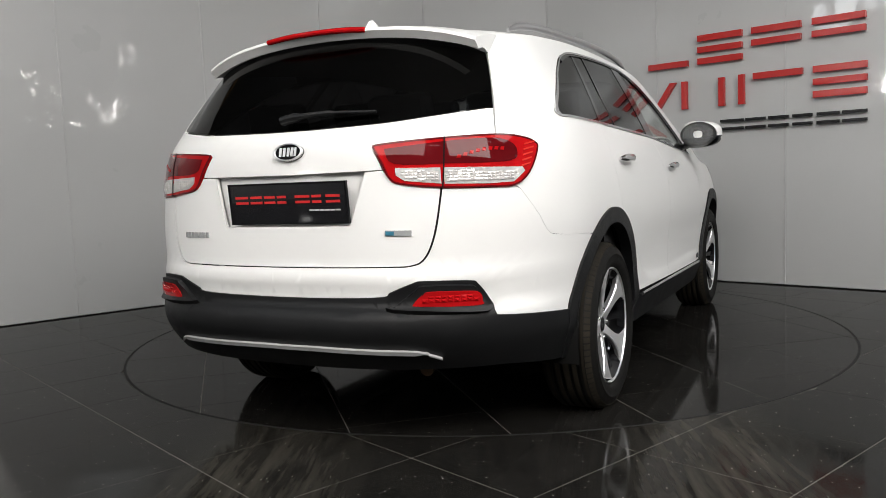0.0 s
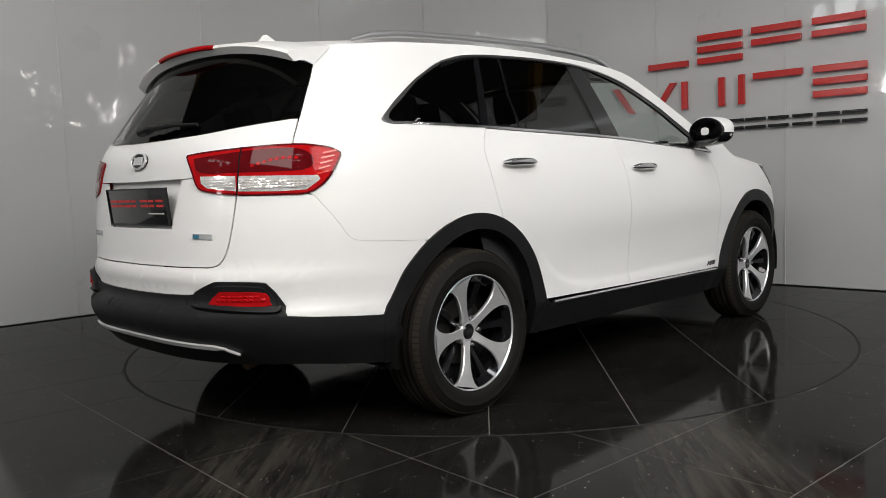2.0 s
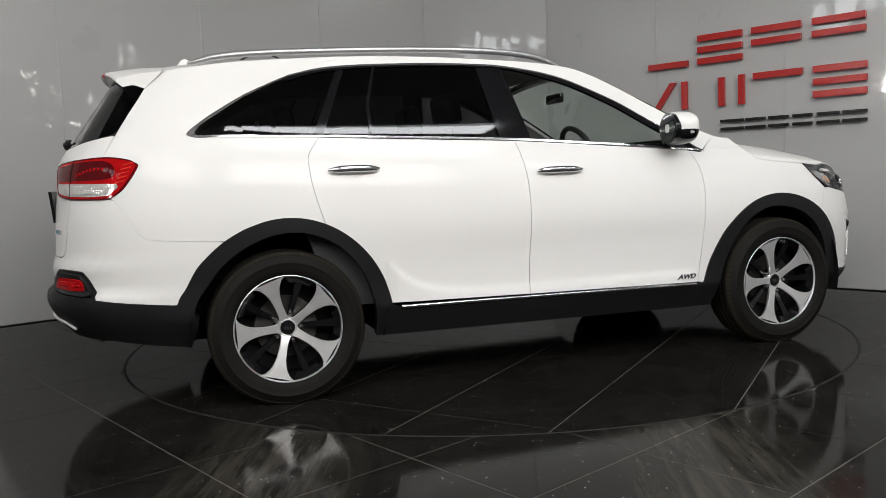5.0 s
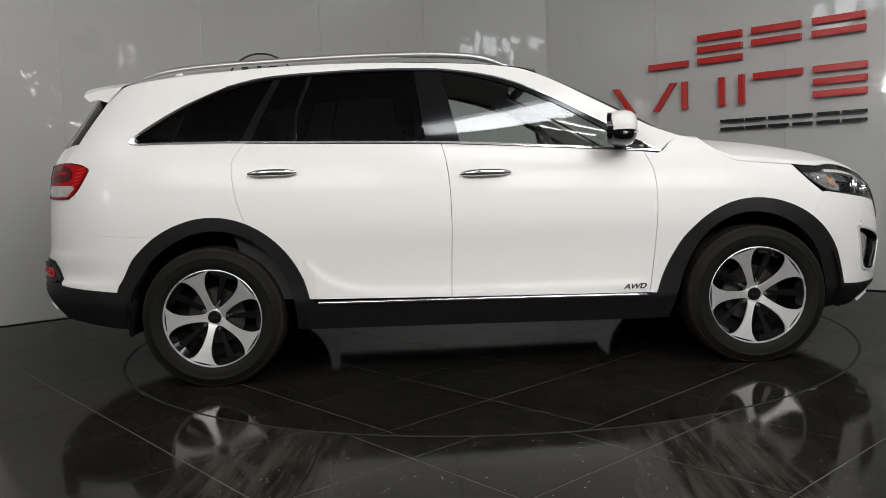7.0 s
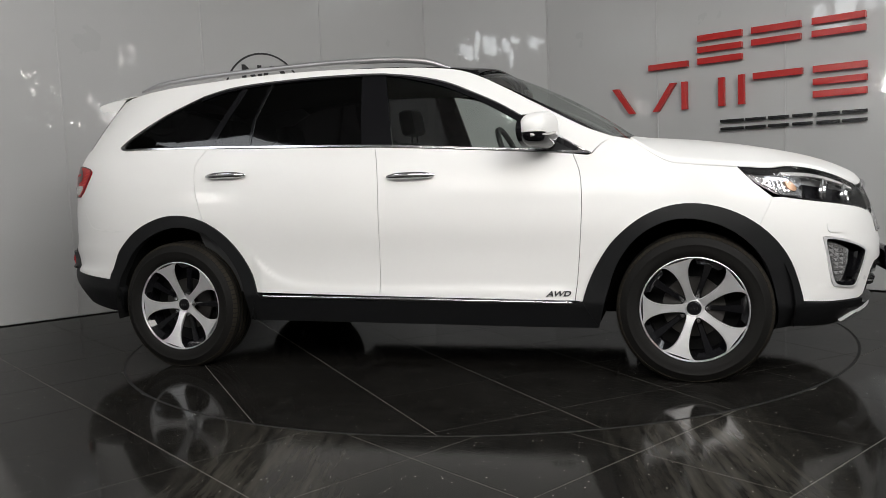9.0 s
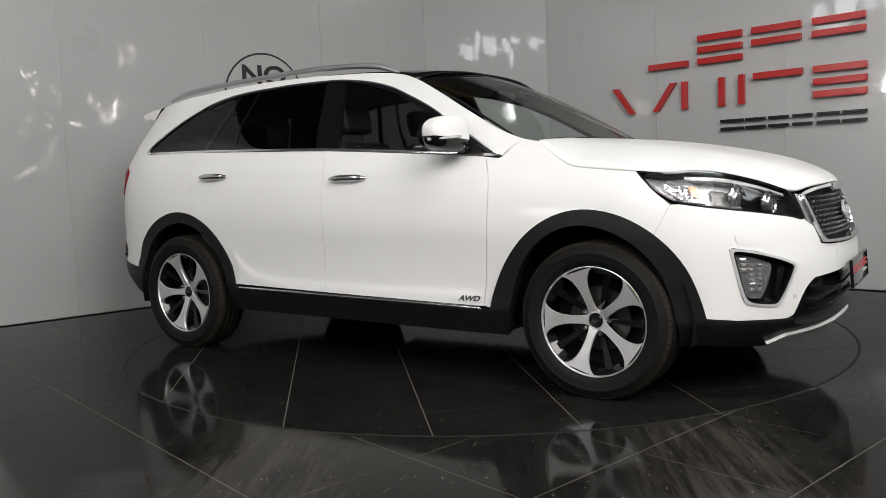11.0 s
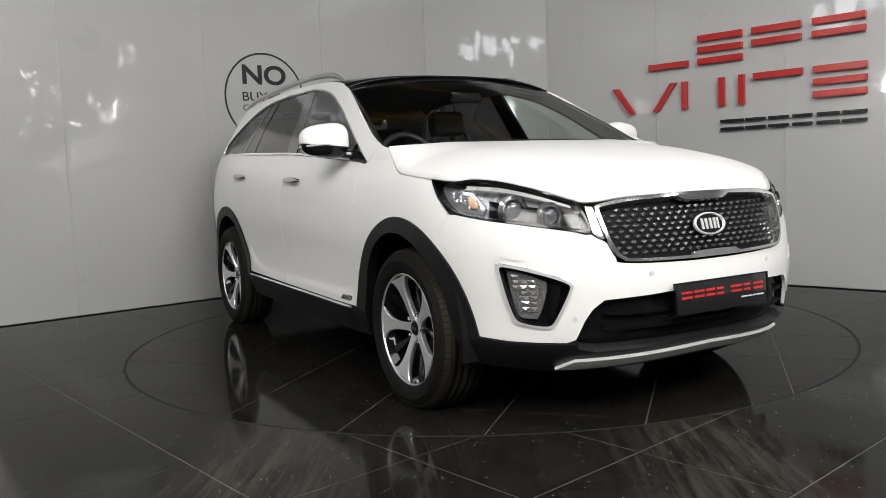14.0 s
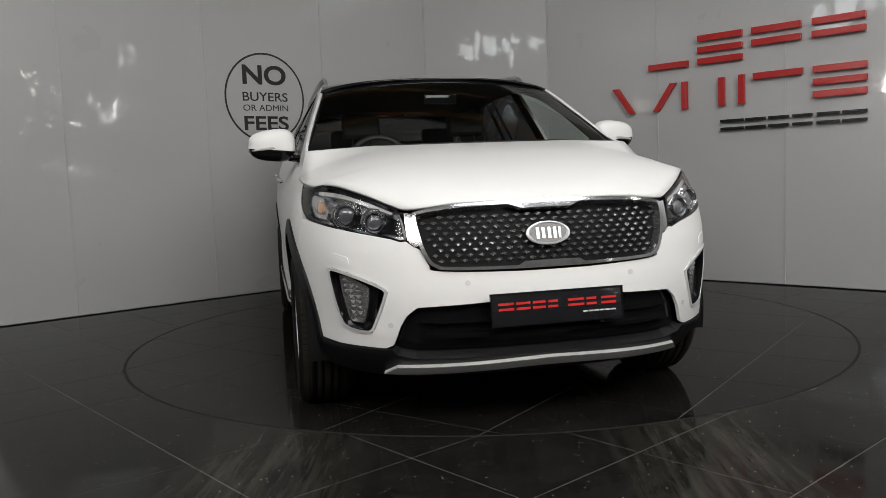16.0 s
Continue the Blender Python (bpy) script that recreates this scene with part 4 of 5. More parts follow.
panel("silver_rear_strip", sym([(a, z - 0.009 if a < .44 else z - .003) for a, z in strip_line] + [(a, z + (.006 if a < .44 else .002)) for a, z in strip_line[::-1]]), rear, SILVER, car, gap=0, off=0.016, depth=0.02)
for sg in (1, -1):
    def mir(q):
        return [(sg * a, z) for a, z in q]
    red = cv([(.303, 1.132), (.325, 1.143), (.525, 1.158), (.684, 1.164), (.769, 1.153), (.808, 1.138), (.821, 1.113), (.768, 1.022), (.712, .981), (.63, .979), (.498, .983), (.381, 1.000), (.348, 1.024), (.330, 1.073), (.303, 1.132)], 4)
    lamp = panel("tail_lamp", mir(red), rear, REDL, car, gap=0.002, off=0.006, depth=0.03, label="red and clear tail lamp")
    panel("dark_lens", mir(cv([(.340, 1.124), (.525, 1.143), (.66, 1.149), (.715, 1.135), (.735, 1.105), (.705, 1.068), (.52, 1.066), (.368, 1.072), (.340, 1.124)], 4)), rear, REDD, lamp, gap=0, off=0.0075, depth=0.001)
    panel("clear_lens", mir([(.368, 1.058), (.498, 1.054), (.498, .996), (.395, 1.010), (.370, 1.030)]), rear, CLEARL, lamp, gap=0.001, off=0.0080, depth=0.002)
    panel("clear_lens", mir([(.505, 1.054), (.745, 1.046), (.752, 1.030), (.71, .993), (.63, .990), (.505, .995)]), rear, CLEARL, lamp, gap=0.001, off=0.0080, depth=0.002)
    # a curved row of small light blocks and streaks at the outer tip
    for k in range(8):
        a0, z0 = .545 + .019 * k, 1.084 + .024 * math.sin(k / 7 * 1.9)
        panel("light_guide", mir([(a0, z0), (a0 + .011, z0 - .001), (a0 + .015, z0 + .010), (a0 + .004, z0 + .011)]), rear, REDL, lamp, gap=0, off=0.0090, depth=0.002)
    for k in range(5):
        z0 = 1.046 + .019 * k
        panel("light_guide", mir([(.742 + .006 * k, z0), (.776 + .008 * k, z0 + .010), (.777 + .008 * k, z0 + .016), (.742 + .006 * k, z0 + .006)]), rear, TIPL, lamp, gap=0, off=0.0080, depth=0.002)
    rim = clean(red)
    rin = shrink(rim, .006)
    panel("lamp_border", [mir([rim[i], rim[(i + 1) % len(rim)], rin[(i + 1) % len(rim)], rin[i]]) for i in range(len(rim))], rear, REDD, lamp, gap=0, off=0.0072, depth=0.002)
    panel("lamp_split", mir([(.515, 1.158), (.519, 1.158), (.502, .983), (.498, .983)]), rear, DARK, lamp, gap=0, off=0.0092, depth=0.002)
    nest = panel("fog_lamp_surround", mir(cv([(.345, .556), (.392, .600), (.430, .640), (.456, .652), (.575, .648), (.602, .630), (.634, .575), (.648, .545), (.60, .540), (.40, .548), (.345, .556)], 4)), rear, CLAD, car, gap=0.001, off=0.024, depth=0.03)
    panel("rear_fog_lamp", mir(cv([(.421, .586), (.447, .622), (.471, .636), (.585, .630), (.605, .615), (.610, .590), (.600, .572), (.435, .578), (.421, .586)], 4)), rear, REDL, nest, gap=0.001, off=0.030, depth=0.01, label="red fog lamp")



def in_poly(q, poly):
    c = False
    for i in range(len(poly)):
        (x1, y1), (x2, y2) = poly[i - 1], poly[i]
        if (y1 > q[1]) != (y2 > q[1]) and q[0] < (x2 - x1) * (q[1] - y1) / (y2 - y1) + x1:
            c = not c
    return c


def facets(S, poly, cell, off, depth, material, parent, seed, name="faceted_reflector"):
    """Small pressed facets of a reflector, each with a tilt of its own."""
    rnd = random.Random(seed)
    q = np.array(poly)
    a0, a1, z0, z1 = q[:, 0].min(), q[:, 0].max(), q[:, 1].min(), q[:, 1].max()
    bm = bmesh.new()
    for i in range(int((a1 - a0) / cell) + 1):
        for j in range(int((z1 - z0) / (cell * 0.8)) + 1):
            a, z = a0 + i * cell, z0 + j * cell * 0.8
            c = [(a, z), (a + cell, z), (a + cell, z + cell * .8), (a, z + cell * .8)]
            if not all(in_poly(v, poly) for v in c):
                continue
            c.append((a + cell * rnd.uniform(.2, .75), z + cell * rnd.uniform(.15, .6)))
            p, n = frame_of(S, np.array([v[0] for v in c]), np.array([v[1] for v in c]))
            vs = [bm.verts.new(p[k] + n[k] * (off + (depth * rnd.uniform(.5, 1) if k == 4 else 0))) for k in range(5)]
            for k in range(4):
                bm.faces.new((vs[k], vs[(k + 1) % 4], vs[4]))
    bmesh.ops.remove_doubles(bm, verts=bm.verts, dist=1e-4)
    bmesh.ops.recalc_face_normals(bm, faces=bm.faces)
    return part(name, bm, material, parent, smooth=False)


for sg in (1, -1):
    lamp_p = [(sg * a, z) for a, z in ((.430, .584), (.452, .618), (.475, .630), (.583, .625), (.600, .612), (.604, .592), (.597, .577), (.438, .582))]
    facets(rear, lamp_p, .017, 0.0315, 0.006, REDL, bpy.data.objects["fog_lamp_surround" if sg > 0 else "fog_lamp_surround.001"], 3, "faceted_lens")
    for q in (((.372, 1.050), (.496, 1.046), (.496, .999), (.398, 1.012), (.374, 1.030)), ((.508, 1.046), (.728, 1.036), (.728, 1.02), (.708, .997), (.63, .994), (.508, .999))):
        facets(rear, [(sg * a, z) for a, z in q], .012, 0.0098, 0.0016, CLEARL, bpy.data.objects["tail_lamp" if sg > 0 else "tail_lamp.001"], 5, "faceted_lens")

# nose
up_half = [(0, .555), (.107, .553), (.272, .541), (.434, .531), (.538, .55), (.528, .575), (.524, .589), (.530, .600), (.564, .624), (.664, .662), (.750, .680), (.760, .672), (.751, .606), (.742, .55), (.893, .55)] + cv([(.893, .55), (.924, .631), (1.003, .738)])[1:] + [(.937, .866)] + cv([(.90, .866), (.80, .846), (.698, .829), (.609, .813), (.525, .796), (.452, .780)]) + cv([(.432, .762), (.408, .745), (.386, .690), (.36, .668), (.15, .657), (0, .655)])
low_r = [(.893, .55), (.742, .55), (.724, .463), (.715, .448), (.697, .437), (.616, .421), (.595, .426), (.582, .444), (.545, .531), (.538, .55), (.434, .531), (.472, .497), (.497, .452), (.520, .380), (.546, .367), (.73, .372), (.84, .383), (.877, .51)]
panel("front_bumper", [sym(up_half), low_r, [(-a, z) for a, z in low_r]], front, PAINT, car, gap=0)
intake_half = [(0, .335), (.138, .338), (.45, .332), (.505, .345), (.525, .368)] + cv([(.520, .382), (.497, .452), (.472, .497), (.434, .531), (.272, .541), (.107, .553), (0, .555)])[1:]
panel("lower_intake", sym(intake_half), front, GLOSSB, car, gap=0.001, off=-0.035, depth=0.0, label="gloss black lower air intake")
for zz in (.41, .47):
    panel("intake_slat", sym([(0, zz), (.36, zz - .004), (.44, zz + .002), (.43, zz + .016), (.36, zz + .012), (0, zz + .016)]), front, GLOSSB, car, gap=0, off=-0.010, depth=0.03)
lip_half = [(0, .245), (.30, .243), (.545, .238), (.71, .250), (.83, .262), (.905, .25)] + [(.90, .30), (.86, .383)] + cv([(.84, .381), (.73, .369), (.546, .364)]) + [(.522, .366), (.505, .344), (.45, .330), (.138, .335), (0, .333)]
panel("front_lower_lip", sym(lip_half), front, CLAD, car, gap=0.001, off=0.006, depth=0.06)
panel("silver_skid_strip", sym([(0, .286), (.10, .284), (.365, .270), (.50, .262), (.565, .262)] + [(.512, .298), (.378, .304), (.112, .318), (0, .322)]), front, SILVER, car, gap=0, off=0.020, depth=0.025)
grille_half = cv([(0, .664), (.15, .665), (.33, .671), (.365, .682), (.386, .702), (.409, .759), (.424, .823), (.430, .868), (.418, .888), (.32, .905), (.22, .911), (.08, .916), (0, .916)])
grille = panel("grille", sym(grille_half), front, GRILLEB, car, gap=0, off=-0.03, depth=0.0, label="black patterned grille in a chrome frame")
gout = clean(sym(grille_half))
gin = shrink(gout, 0.012)
# the frame is cut at the middle so that each half is a simple band
ring = panel("chrome_frame", [[gout[i], gout[i + 1], gin[i + 1], gin[i]] for i in range(len(gout) - 1)] + [[gout[-1], gout[0], gin[0], gin[-1]]], front, CHROME, grille, gap=0, off=0.012, depth=0.04)
panel("chrome_brow", sym([(0, .884), (.085, .884), (.125, .900), (.11, .912), (0, .914)]), front, CHROME, grille, gap=0, off=0.016, depth=0.02)
panel("chrome_chin", sym([(0, .668), (.12, .670), (.09, .690), (0, .692)]), front, CHROME, grille, gap=0, off=0.014, depth=0.02)
for sg in (1, -1):
    panel("chrome_wing", [(sg * a, z) for a, z in ((.460, .888), (.434, .884), (.426, .823), (.411, .763), (.426, .758), (.448, .784))], front, CHROME, car, gap=0.001, off=0.002, depth=0.02)


def stud_mesh():
    bm = bmesh.new()
    v = [bm.verts.new(q) for q in ((-.0165, 0, 0), (0, 0, .0078), (.0165, 0, 0), (0, 0, -.0078), (-.007, .010, .001), (.007, .011, .002))]
    for f in ((0, 1, 4), (1, 5, 4), (1, 2, 5), (2, 3, 5), (3, 4, 5), (3, 0, 4)):
        bm.faces.new([v[k] for k in f])
    bmesh.ops.recalc_face_normals(bm, faces=bm.faces)
    me = bpy.data.meshes.new("stud")
    bm.to_mesh(me)
    bm.free()
    me.materials.append(STUDM)
    return me


def grille_studs():
    me = stud_mesh()
    inner = shrink(gin, 0.012)
    rows = 11
    for r in range(rows):
        z = .684 + r * .0212
        for k in range(-13, 14):
            a = (k + (0.5 if r % 2 else 0)) * .0365
            if in_poly((a, z), inner) and (a / .080) ** 2 + ((z - .79) / .042) ** 2 > 1:
                p, n = frame_of(front, np.array([a]), np.array([z]))
                ob = new("stud", me)
                ob.parent = grille
                yv = Vector(n[0])
                xv = Vector((0, 0, 1)).cross(yv).normalized() * -1
                zv = xv.cross(yv)
                m = Matrix((xv, yv, zv)).transposed().to_4x4()
                m.translation = Vector(p[0]) - yv * 0.022
                ob.matrix_local = m


grille_studs()


def oval_badge(S, a, z, rx, rz, off, parent):
    """An oval badge: dark field, bright rim and plain upright bars."""
    p, n = frame_of(S, np.array([a]), np.array([z]))
    yv = Vector(n[0])
    xv = Vector((0, 0, 1)).cross(yv).normalized()
    zv = yv.cross(xv)
    m = Matrix((xv, zv, yv)).transposed().to_4x4()
    m.translation = Vector(p[0]) + yv * off
    bm = bmesh.new()
    vs = cyl(bm, (0, 0, 0), 1, 0.010, "z", 40)
    bmesh.ops.scale(bm, vec=(rx, rz, 1), verts=vs)
    bmesh.ops.transform(bm, matrix=m, verts=bm.verts)
    badge = cpart("badge", bm, GLOSSB, parent, "oval badge with a bright rim")
    bm = bmesh.new()
    n_ = 48
    prof = [(1.0, 0.0), (1.0, 0.009), (0.90, 0.011), (0.84, 0.006)]
    rings = [[bm.verts.new((rx * r * math.cos(2 * math.pi * k / n_), rz * r * math.sin(2 * math.pi * k / n_), h)) for k in range(n_)] for r, h in prof]
    for A, B in zip(rings, rings[1:]):
        for k in range(n_):
            bm.faces.new((A[k], A[(k + 1) % n_], B[(k + 1) % n_], B[k]))
    bmesh.ops.transform(bm, matrix=m, verts=bm.verts)
    part("rim", bm, SILVER, badge)
    for dx, w in ((-.48, .11), (-.22, .11), (.05, .11), (.30, .11), (.52, .09)):
        bm = bmesh.new()
        vs = box(bm, (0, 0, 0), (rx * w * 1.3, rz * .95, .004))
        for v in vs:
            v.co.x += dx * rx
            v.co.z += .007
        bmesh.ops.transform(bm, matrix=m, verts=bm.verts)
        part("bar", bm, SILVER, badge)
    return badge


oval_badge(front, 0.0, .792, .088, .046, -0.006, car)
oval_badge(rear, 0.0, 1.130, .066, .034, 0.006, car)


def show_plate(S, z0, z1, half, off, tilt):
    """A black dealer plate with plain red and grey bars."""
    p, n = frame_of(S, np.array([0.0]), np.array([(z0 + z1) / 2]))
    sx = 1 if S is front else -1
    root_m = pose(p[0][0] + sx * off, CY if sx > 0 else 0.022, (z0 + z1) / 2, 0, -sx * tilt, 0 if sx > 0 else 180)
    h = z1 - z0
    bm = bmesh.new()
    box(bm, (0, 0, 0), (0.012, 2 * half, h), 0.003)
    bmesh.ops.transform(bm, matrix=root_m, verts=bm.verts)
    pl = cpart("number_plate", bm, PLATEB, car, "glossy black plate with red and grey bars")
    for y0, y1, zc, hh, mt in [(a, b, .10 * h + d, .020, PRED) for a, b in ((-.235, -.175), (-.165, -.11), (-.10, -.05), (-.04, .0), (.04, .105), (.115, .155), (.175, .235)) for d in (.010, -.010)] + [(.10 + k * .023, .118 + k * .023, -.026, .012, PGREY) for k in range(6)]:
        bm = bmesh.new()
        box(bm, (0.0065, (y0 + y1) / 2, zc), (0.002, y1 - y0, hh * .46))
        bmesh.ops.transform(bm, matrix=root_m, verts=bm.verts)
        part("bar", bm, mt, pl, smooth=False)
    bm = bmesh.new()
    for c, s in (((0.002, 0, h / 2), (.013, 2 * half + .008, .006)), ((0.002, 0, -h / 2), (.013, 2 * half + .008, .006)), ((0.002, half, 0), (.013, .006, h)), ((0.002, -half, 0), (.013, .006, h))):
        box(bm, c, s)
    bmesh.ops.transform(bm, matrix=root_m, verts=bm.verts)
    part("plate_frame", bm, GLOSSB, pl, smooth=False)


show_plate(front, .455, .575, .262, .020, 4)
show_plate(rear, .873, 1.020, .262, .004, 5)


# fog lamps and headlamps
def rounded(loop, turns=3):
    """The same closed outline with its corners eased."""
    q = np.array(loop)
    for _ in range(turns):
        q = q * .5 + .25 * (np.roll(q, 1, 0) + np.roll(q, -1, 0))
    return [tuple(v) for v in q]


for sg in (1, -1):
    def mir(q):
        return [(sg * a, z) for a, z in q]
    fog_out = cv([(.752, .678), (.664, .660), (.564, .622), (.531, .600), (.526, .586), (.546, .531), (.580, .452), (.592, .432), (.616, .424), (.697, .439), (.718, .455), (.743, .550), (.758, .665), (.752, .678)], 3)
    fo = clean(fog_out)
    fi = rounded(shrink(fo, 0.0075), 6)
    fogu = panel("fog_lamp_unit", mir(fi), front, GLOSSB, car, gap=0, off=-0.040, depth=0.0, label="gloss black fog lamp recess with silver frame")
    panel("silver_frame", [mir([fo[i], fo[(i + 1) % len(fo)], fi[(i + 1) % len(fo)], fi[i]]) for i in range(len(fo))], front, SILVER, fogu, gap=0, off=0.006, depth=0.010)
    fw = shrink(fi, 0.004)
    panel("recess_wall", [mir([fi[i], fi[(i + 1) % len(fi)], fw[(i + 1) % len(fi)], fw[i]]) for i in range(len(fi))], front, GLOSSB, fogu, gap=0, off=0.003, depth=0.044)
    panel("fog_lamp", mir(cv([(.736, .648), (.69, .640), (.625, .612), (.608, .597), (.615, .540), (.640, .466), (.655, .456), (.70, .462), (.712, .480), (.728, .560), (.736, .648)], 3)), front, FACET, fogu, gap=0, off=-0.030, depth=0.01, label="clear fog lamp")
    facets(front, mir([(.730, .642), (.69, .634), (.630, .608), (.614, .595), (.620, .540), (.643, .470), (.656, .460), (.698, .466), (.708, .482), (.724, .560)]), .027, -0.028, 0.005, FACET, fogu, 7)
    panel("gloss_blade", mir([(.560, .592), (.590, .590), (.603, .470), (.590, .455)]), front, GLOSSB, fogu, gap=0, off=-0.014, depth=0.026)

    lf = [(4.03 - a, z) for a, z in lamp_f]
    lo = clean(cv(lf + [lf[0]], 3))
    head = panel("headlamp", mir(lo), front, LAMPIN, car, gap=0.002, off=-0.055, depth=0.0, label="clear headlamp with projector lenses")
    panel("lamp_edge", [mir([lo[i], lo[(i + 1) % len(lo)], q, r]) for i, (r, q) in enumerate(zip(shrink(lo, .007), shrink(lo, .007)[1:] + shrink(lo, .007)[:1]))], front, GLOSSB, head, gap=0, off=0.0015, depth=0.056)
    panel("lamp_cover", mir(shrink(lo, .006)), front, GLENS, head, gap=0, off=0.0, depth=0)
    panel("running_light", mir(cv([(.86, .985), (.72, .972), (.60, .938), (.50, .896)]) + cv([(.50, .886), (.60, .924), (.72, .956), (.86, .970)])), front, CLEARL, head, gap=0, off=-0.012, depth=0.012)
    panel("indicator", mir([(.93, .975), (.84, .962), (.79, .90), (.80, .872), (.88, .882), (.95, .94)]), front, FACET, head, gap=0, off=-0.028, depth=0.02)
    panel("amber_lens", mir(cv([(.856, .944), (.830, .940), (.816, .912), (.828, .896), (.852, .908), (.856, .944)], 3)), front, AMBER, head, gap=0, off=-0.018, depth=0.01)
    facets(front, mir([(.945, .970), (.86, .960), (.80, .905), (.81, .880), (.88, .888), (.95, .94)]), .018, -0.026, 0.003, FACET, head, 11)
    panel("bezel", mir([(.775, .93), (.56, .892), (.48, .872), (.475, .812), (.60, .828), (.78, .862)]), front, GLOSSB, head, gap=0, off=-0.034, depth=0.02)
    for a, z, r in ((.690, .890, .048), (.570, .864, .042)):
        p, n = frame_of(front, np.array([sg * a]), np.array([z]))
        fwd = Vector((1, -0.25 * sg, 0)).normalized()
        c = Vector(p[0]) - Vector(n[0]) * 0.030
        q = Vector((0, 1, 0)).rotation_difference(fwd).to_matrix()
        bm = lathe([(r * 1.30, -.004), (r * 1.30, .004), (r * 1.16, .010), (r * 1.10, .002), (r * 1.02, .004), (r, .018), (r * .93, .022), (r * .80, .012), (r * .78, -.01)], 32)
        bmesh.ops.transform(bm, matrix=Matrix.Translation(c) @ q.to_4x4(), verts=bm.verts)
        part("lens_ring", bm, CHROME, head)
        bm = lathe([(r * .79, -.005), (r * .74, .006), (r * .6, .014), (r * .3, .019), (.001, .020)], 32)
        bmesh.ops.transform(bm, matrix=Matrix.Translation(c) @ q.to_4x4(), verts=bm.verts)
        part("projector_lens", bm, mat("projector_glass", (.10, .10, .11), 0.03, 0.2, 0.1, coat=1.0), head)
    # washer flap and parking sensors
    panel("washer_flap", mir(cv([(.655, .700), (.66, .690), (.70, .692), (.728, .698), (.736, .712), (.735, .732), (.722, .735), (.672, .724), (.660, .716), (.655, .700)], 3)), front, PAINT, car, gap=0, off=0.0035, depth=0.005)
    for a, z in ((.273, .62), (.527, .460)):
        p, n = frame_of(front, np.array([sg * a]), np.array([z]))
        bm = lathe([(.0105, -.002), (.0105, .0015), (.0085, .0022), (.008, .0008), (.001, .0012)], 20)
        q = Vector((0, 1, 0)).rotation_difference(Vector(n[0])).to_matrix().to_4x4()
        bmesh.ops.transform(bm, matrix=Matrix.Translation(Vector(p[0])) @ q, verts=bm.verts)
        cpart("parking_sensor", bm, PGREY)


# ---- bonnet, windscreen, roof ----
def grid_part(name, rows, material, parent=car, label="", thick=0.012):
    """A sheet through rows of points, with a little thickness."""
    rows = np.array(rows)
    nr, nc = rows.shape[:2]
    bm = bmesh.new()
    vs = [[bm.verts.new(rows[i, j]) for j in range(nc)] for i in range(nr)]
    for i in range(nr - 1):
        for j in range(nc - 1):
            bm.faces.new((vs[i][j], vs[i][j + 1], vs[i + 1][j + 1], vs[i + 1][j]))
    bmesh.ops.remove_doubles(bm, verts=bm.verts, dist=1e-5)
    me = bpy.data.meshes.new(name)
    bmesh.ops.recalc_face_normals(bm, faces=bm.faces)
    up = sum(f.normal.z for f in bm.faces)
    if up < 0:
        bmesh.ops.reverse_faces(bm, faces=bm.faces)
    bm.to_mesh(me)
    bm.free()
    me.materials.append(material)
    me.polygons.foreach_set("use_smooth", [True] * len(me.polygons))
    me.set_sharp_from_angle(angle=radians(38))
    ob = new(name, me)
    ob.parent = parent
    if parent == car:
        ob.location = (OX, OY, 0)
    if thick:
        so = ob.modifiers.new("thickness", "SOLIDIFY")
        so.thickness, so.offset = thick, -1
    return tagged(ob, label)


hood_edge = cv([(2.50, 1.168), (2.548, 1.131), (2.615, 1.083), (2.676, 1.051), (2.74, 1.039), (2.98, 1.015), (3.12, 1.002), (3.20, 1.008), (3.31, .995), (3.43, .959), (3.515, .922), (3.58, .900), (3.71, .913), (3.85, .918), (4.03, .920)], 5)
hood_edge = [(a, z + 0.004) for a, z in hood_edge]
hood_mid = smooth_interp([2.4, 2.55, 2.74, 3.0, 3.2, 3.36, 3.5, 3.58, 3.625], [1.192, 1.186, 1.170, 1.134, 1.094, 1.053, 1.003, .962, .924])


def hood_rows():
    rows = []
    for a, z in hood_edge:
        e = skin(a, z)
        x, hw, hl = e[0], -(e[1] - CY), skin(a, z, 1)[1] - CY
        zc = max(float(hood_mid(x)), z + 0.0005)
        zc = z + (zc - z) * min(1, (hw / 0.30) ** 0.5 if hw < 0.30 else 1)
        row = []
        for k in range(25):
            s = -1 + k / 12
            s = math.copysign(abs(s) ** 0.8, s)
            cr = 1 - abs(s) ** 3.4
            # two soft ridges running to the grille corners
            ridge = 0.003 * math.exp(-((abs(s) - 0.60) / 0.09) ** 2) * min(1, hw / .6)
            row.append((x, CY + s * (hw if s < 0 else hl), z + (zc - z) * cr + ridge))
        rows.append(row)
    return rows


grid_part("bonnet", hood_rows(), PAINT)


def lerp(a, b, t):
    return a + (b - a) * t


SCREEN_S = [-1, -.988] + list(np.linspace(-.95, .95, 21)) + [.988, 1]


def screen_rows():
    rows = []
    for i in range(15):
        t = i / 14
        row = []
        for s in SCREEN_S:
            k = 1.0 if s < 0 else 1.05
            bx, bz, by = 2.535 - .140 * s * s, 1.165 + .014 * s * s, .815 * s * k
            tx, tz, ty = 1.745 - .040 * s * s, 1.607 - .062 * s * s, .662 * s * k
            bulge = 0.030 * math.sin(math.pi * t) * (1 - .7 * s * s)
            row.append((lerp(bx, tx, t) + bulge * .5, 0.02 + lerp(by, ty, t), lerp(bz, tz, t) + bulge))
        rows.append(row)
    return rows


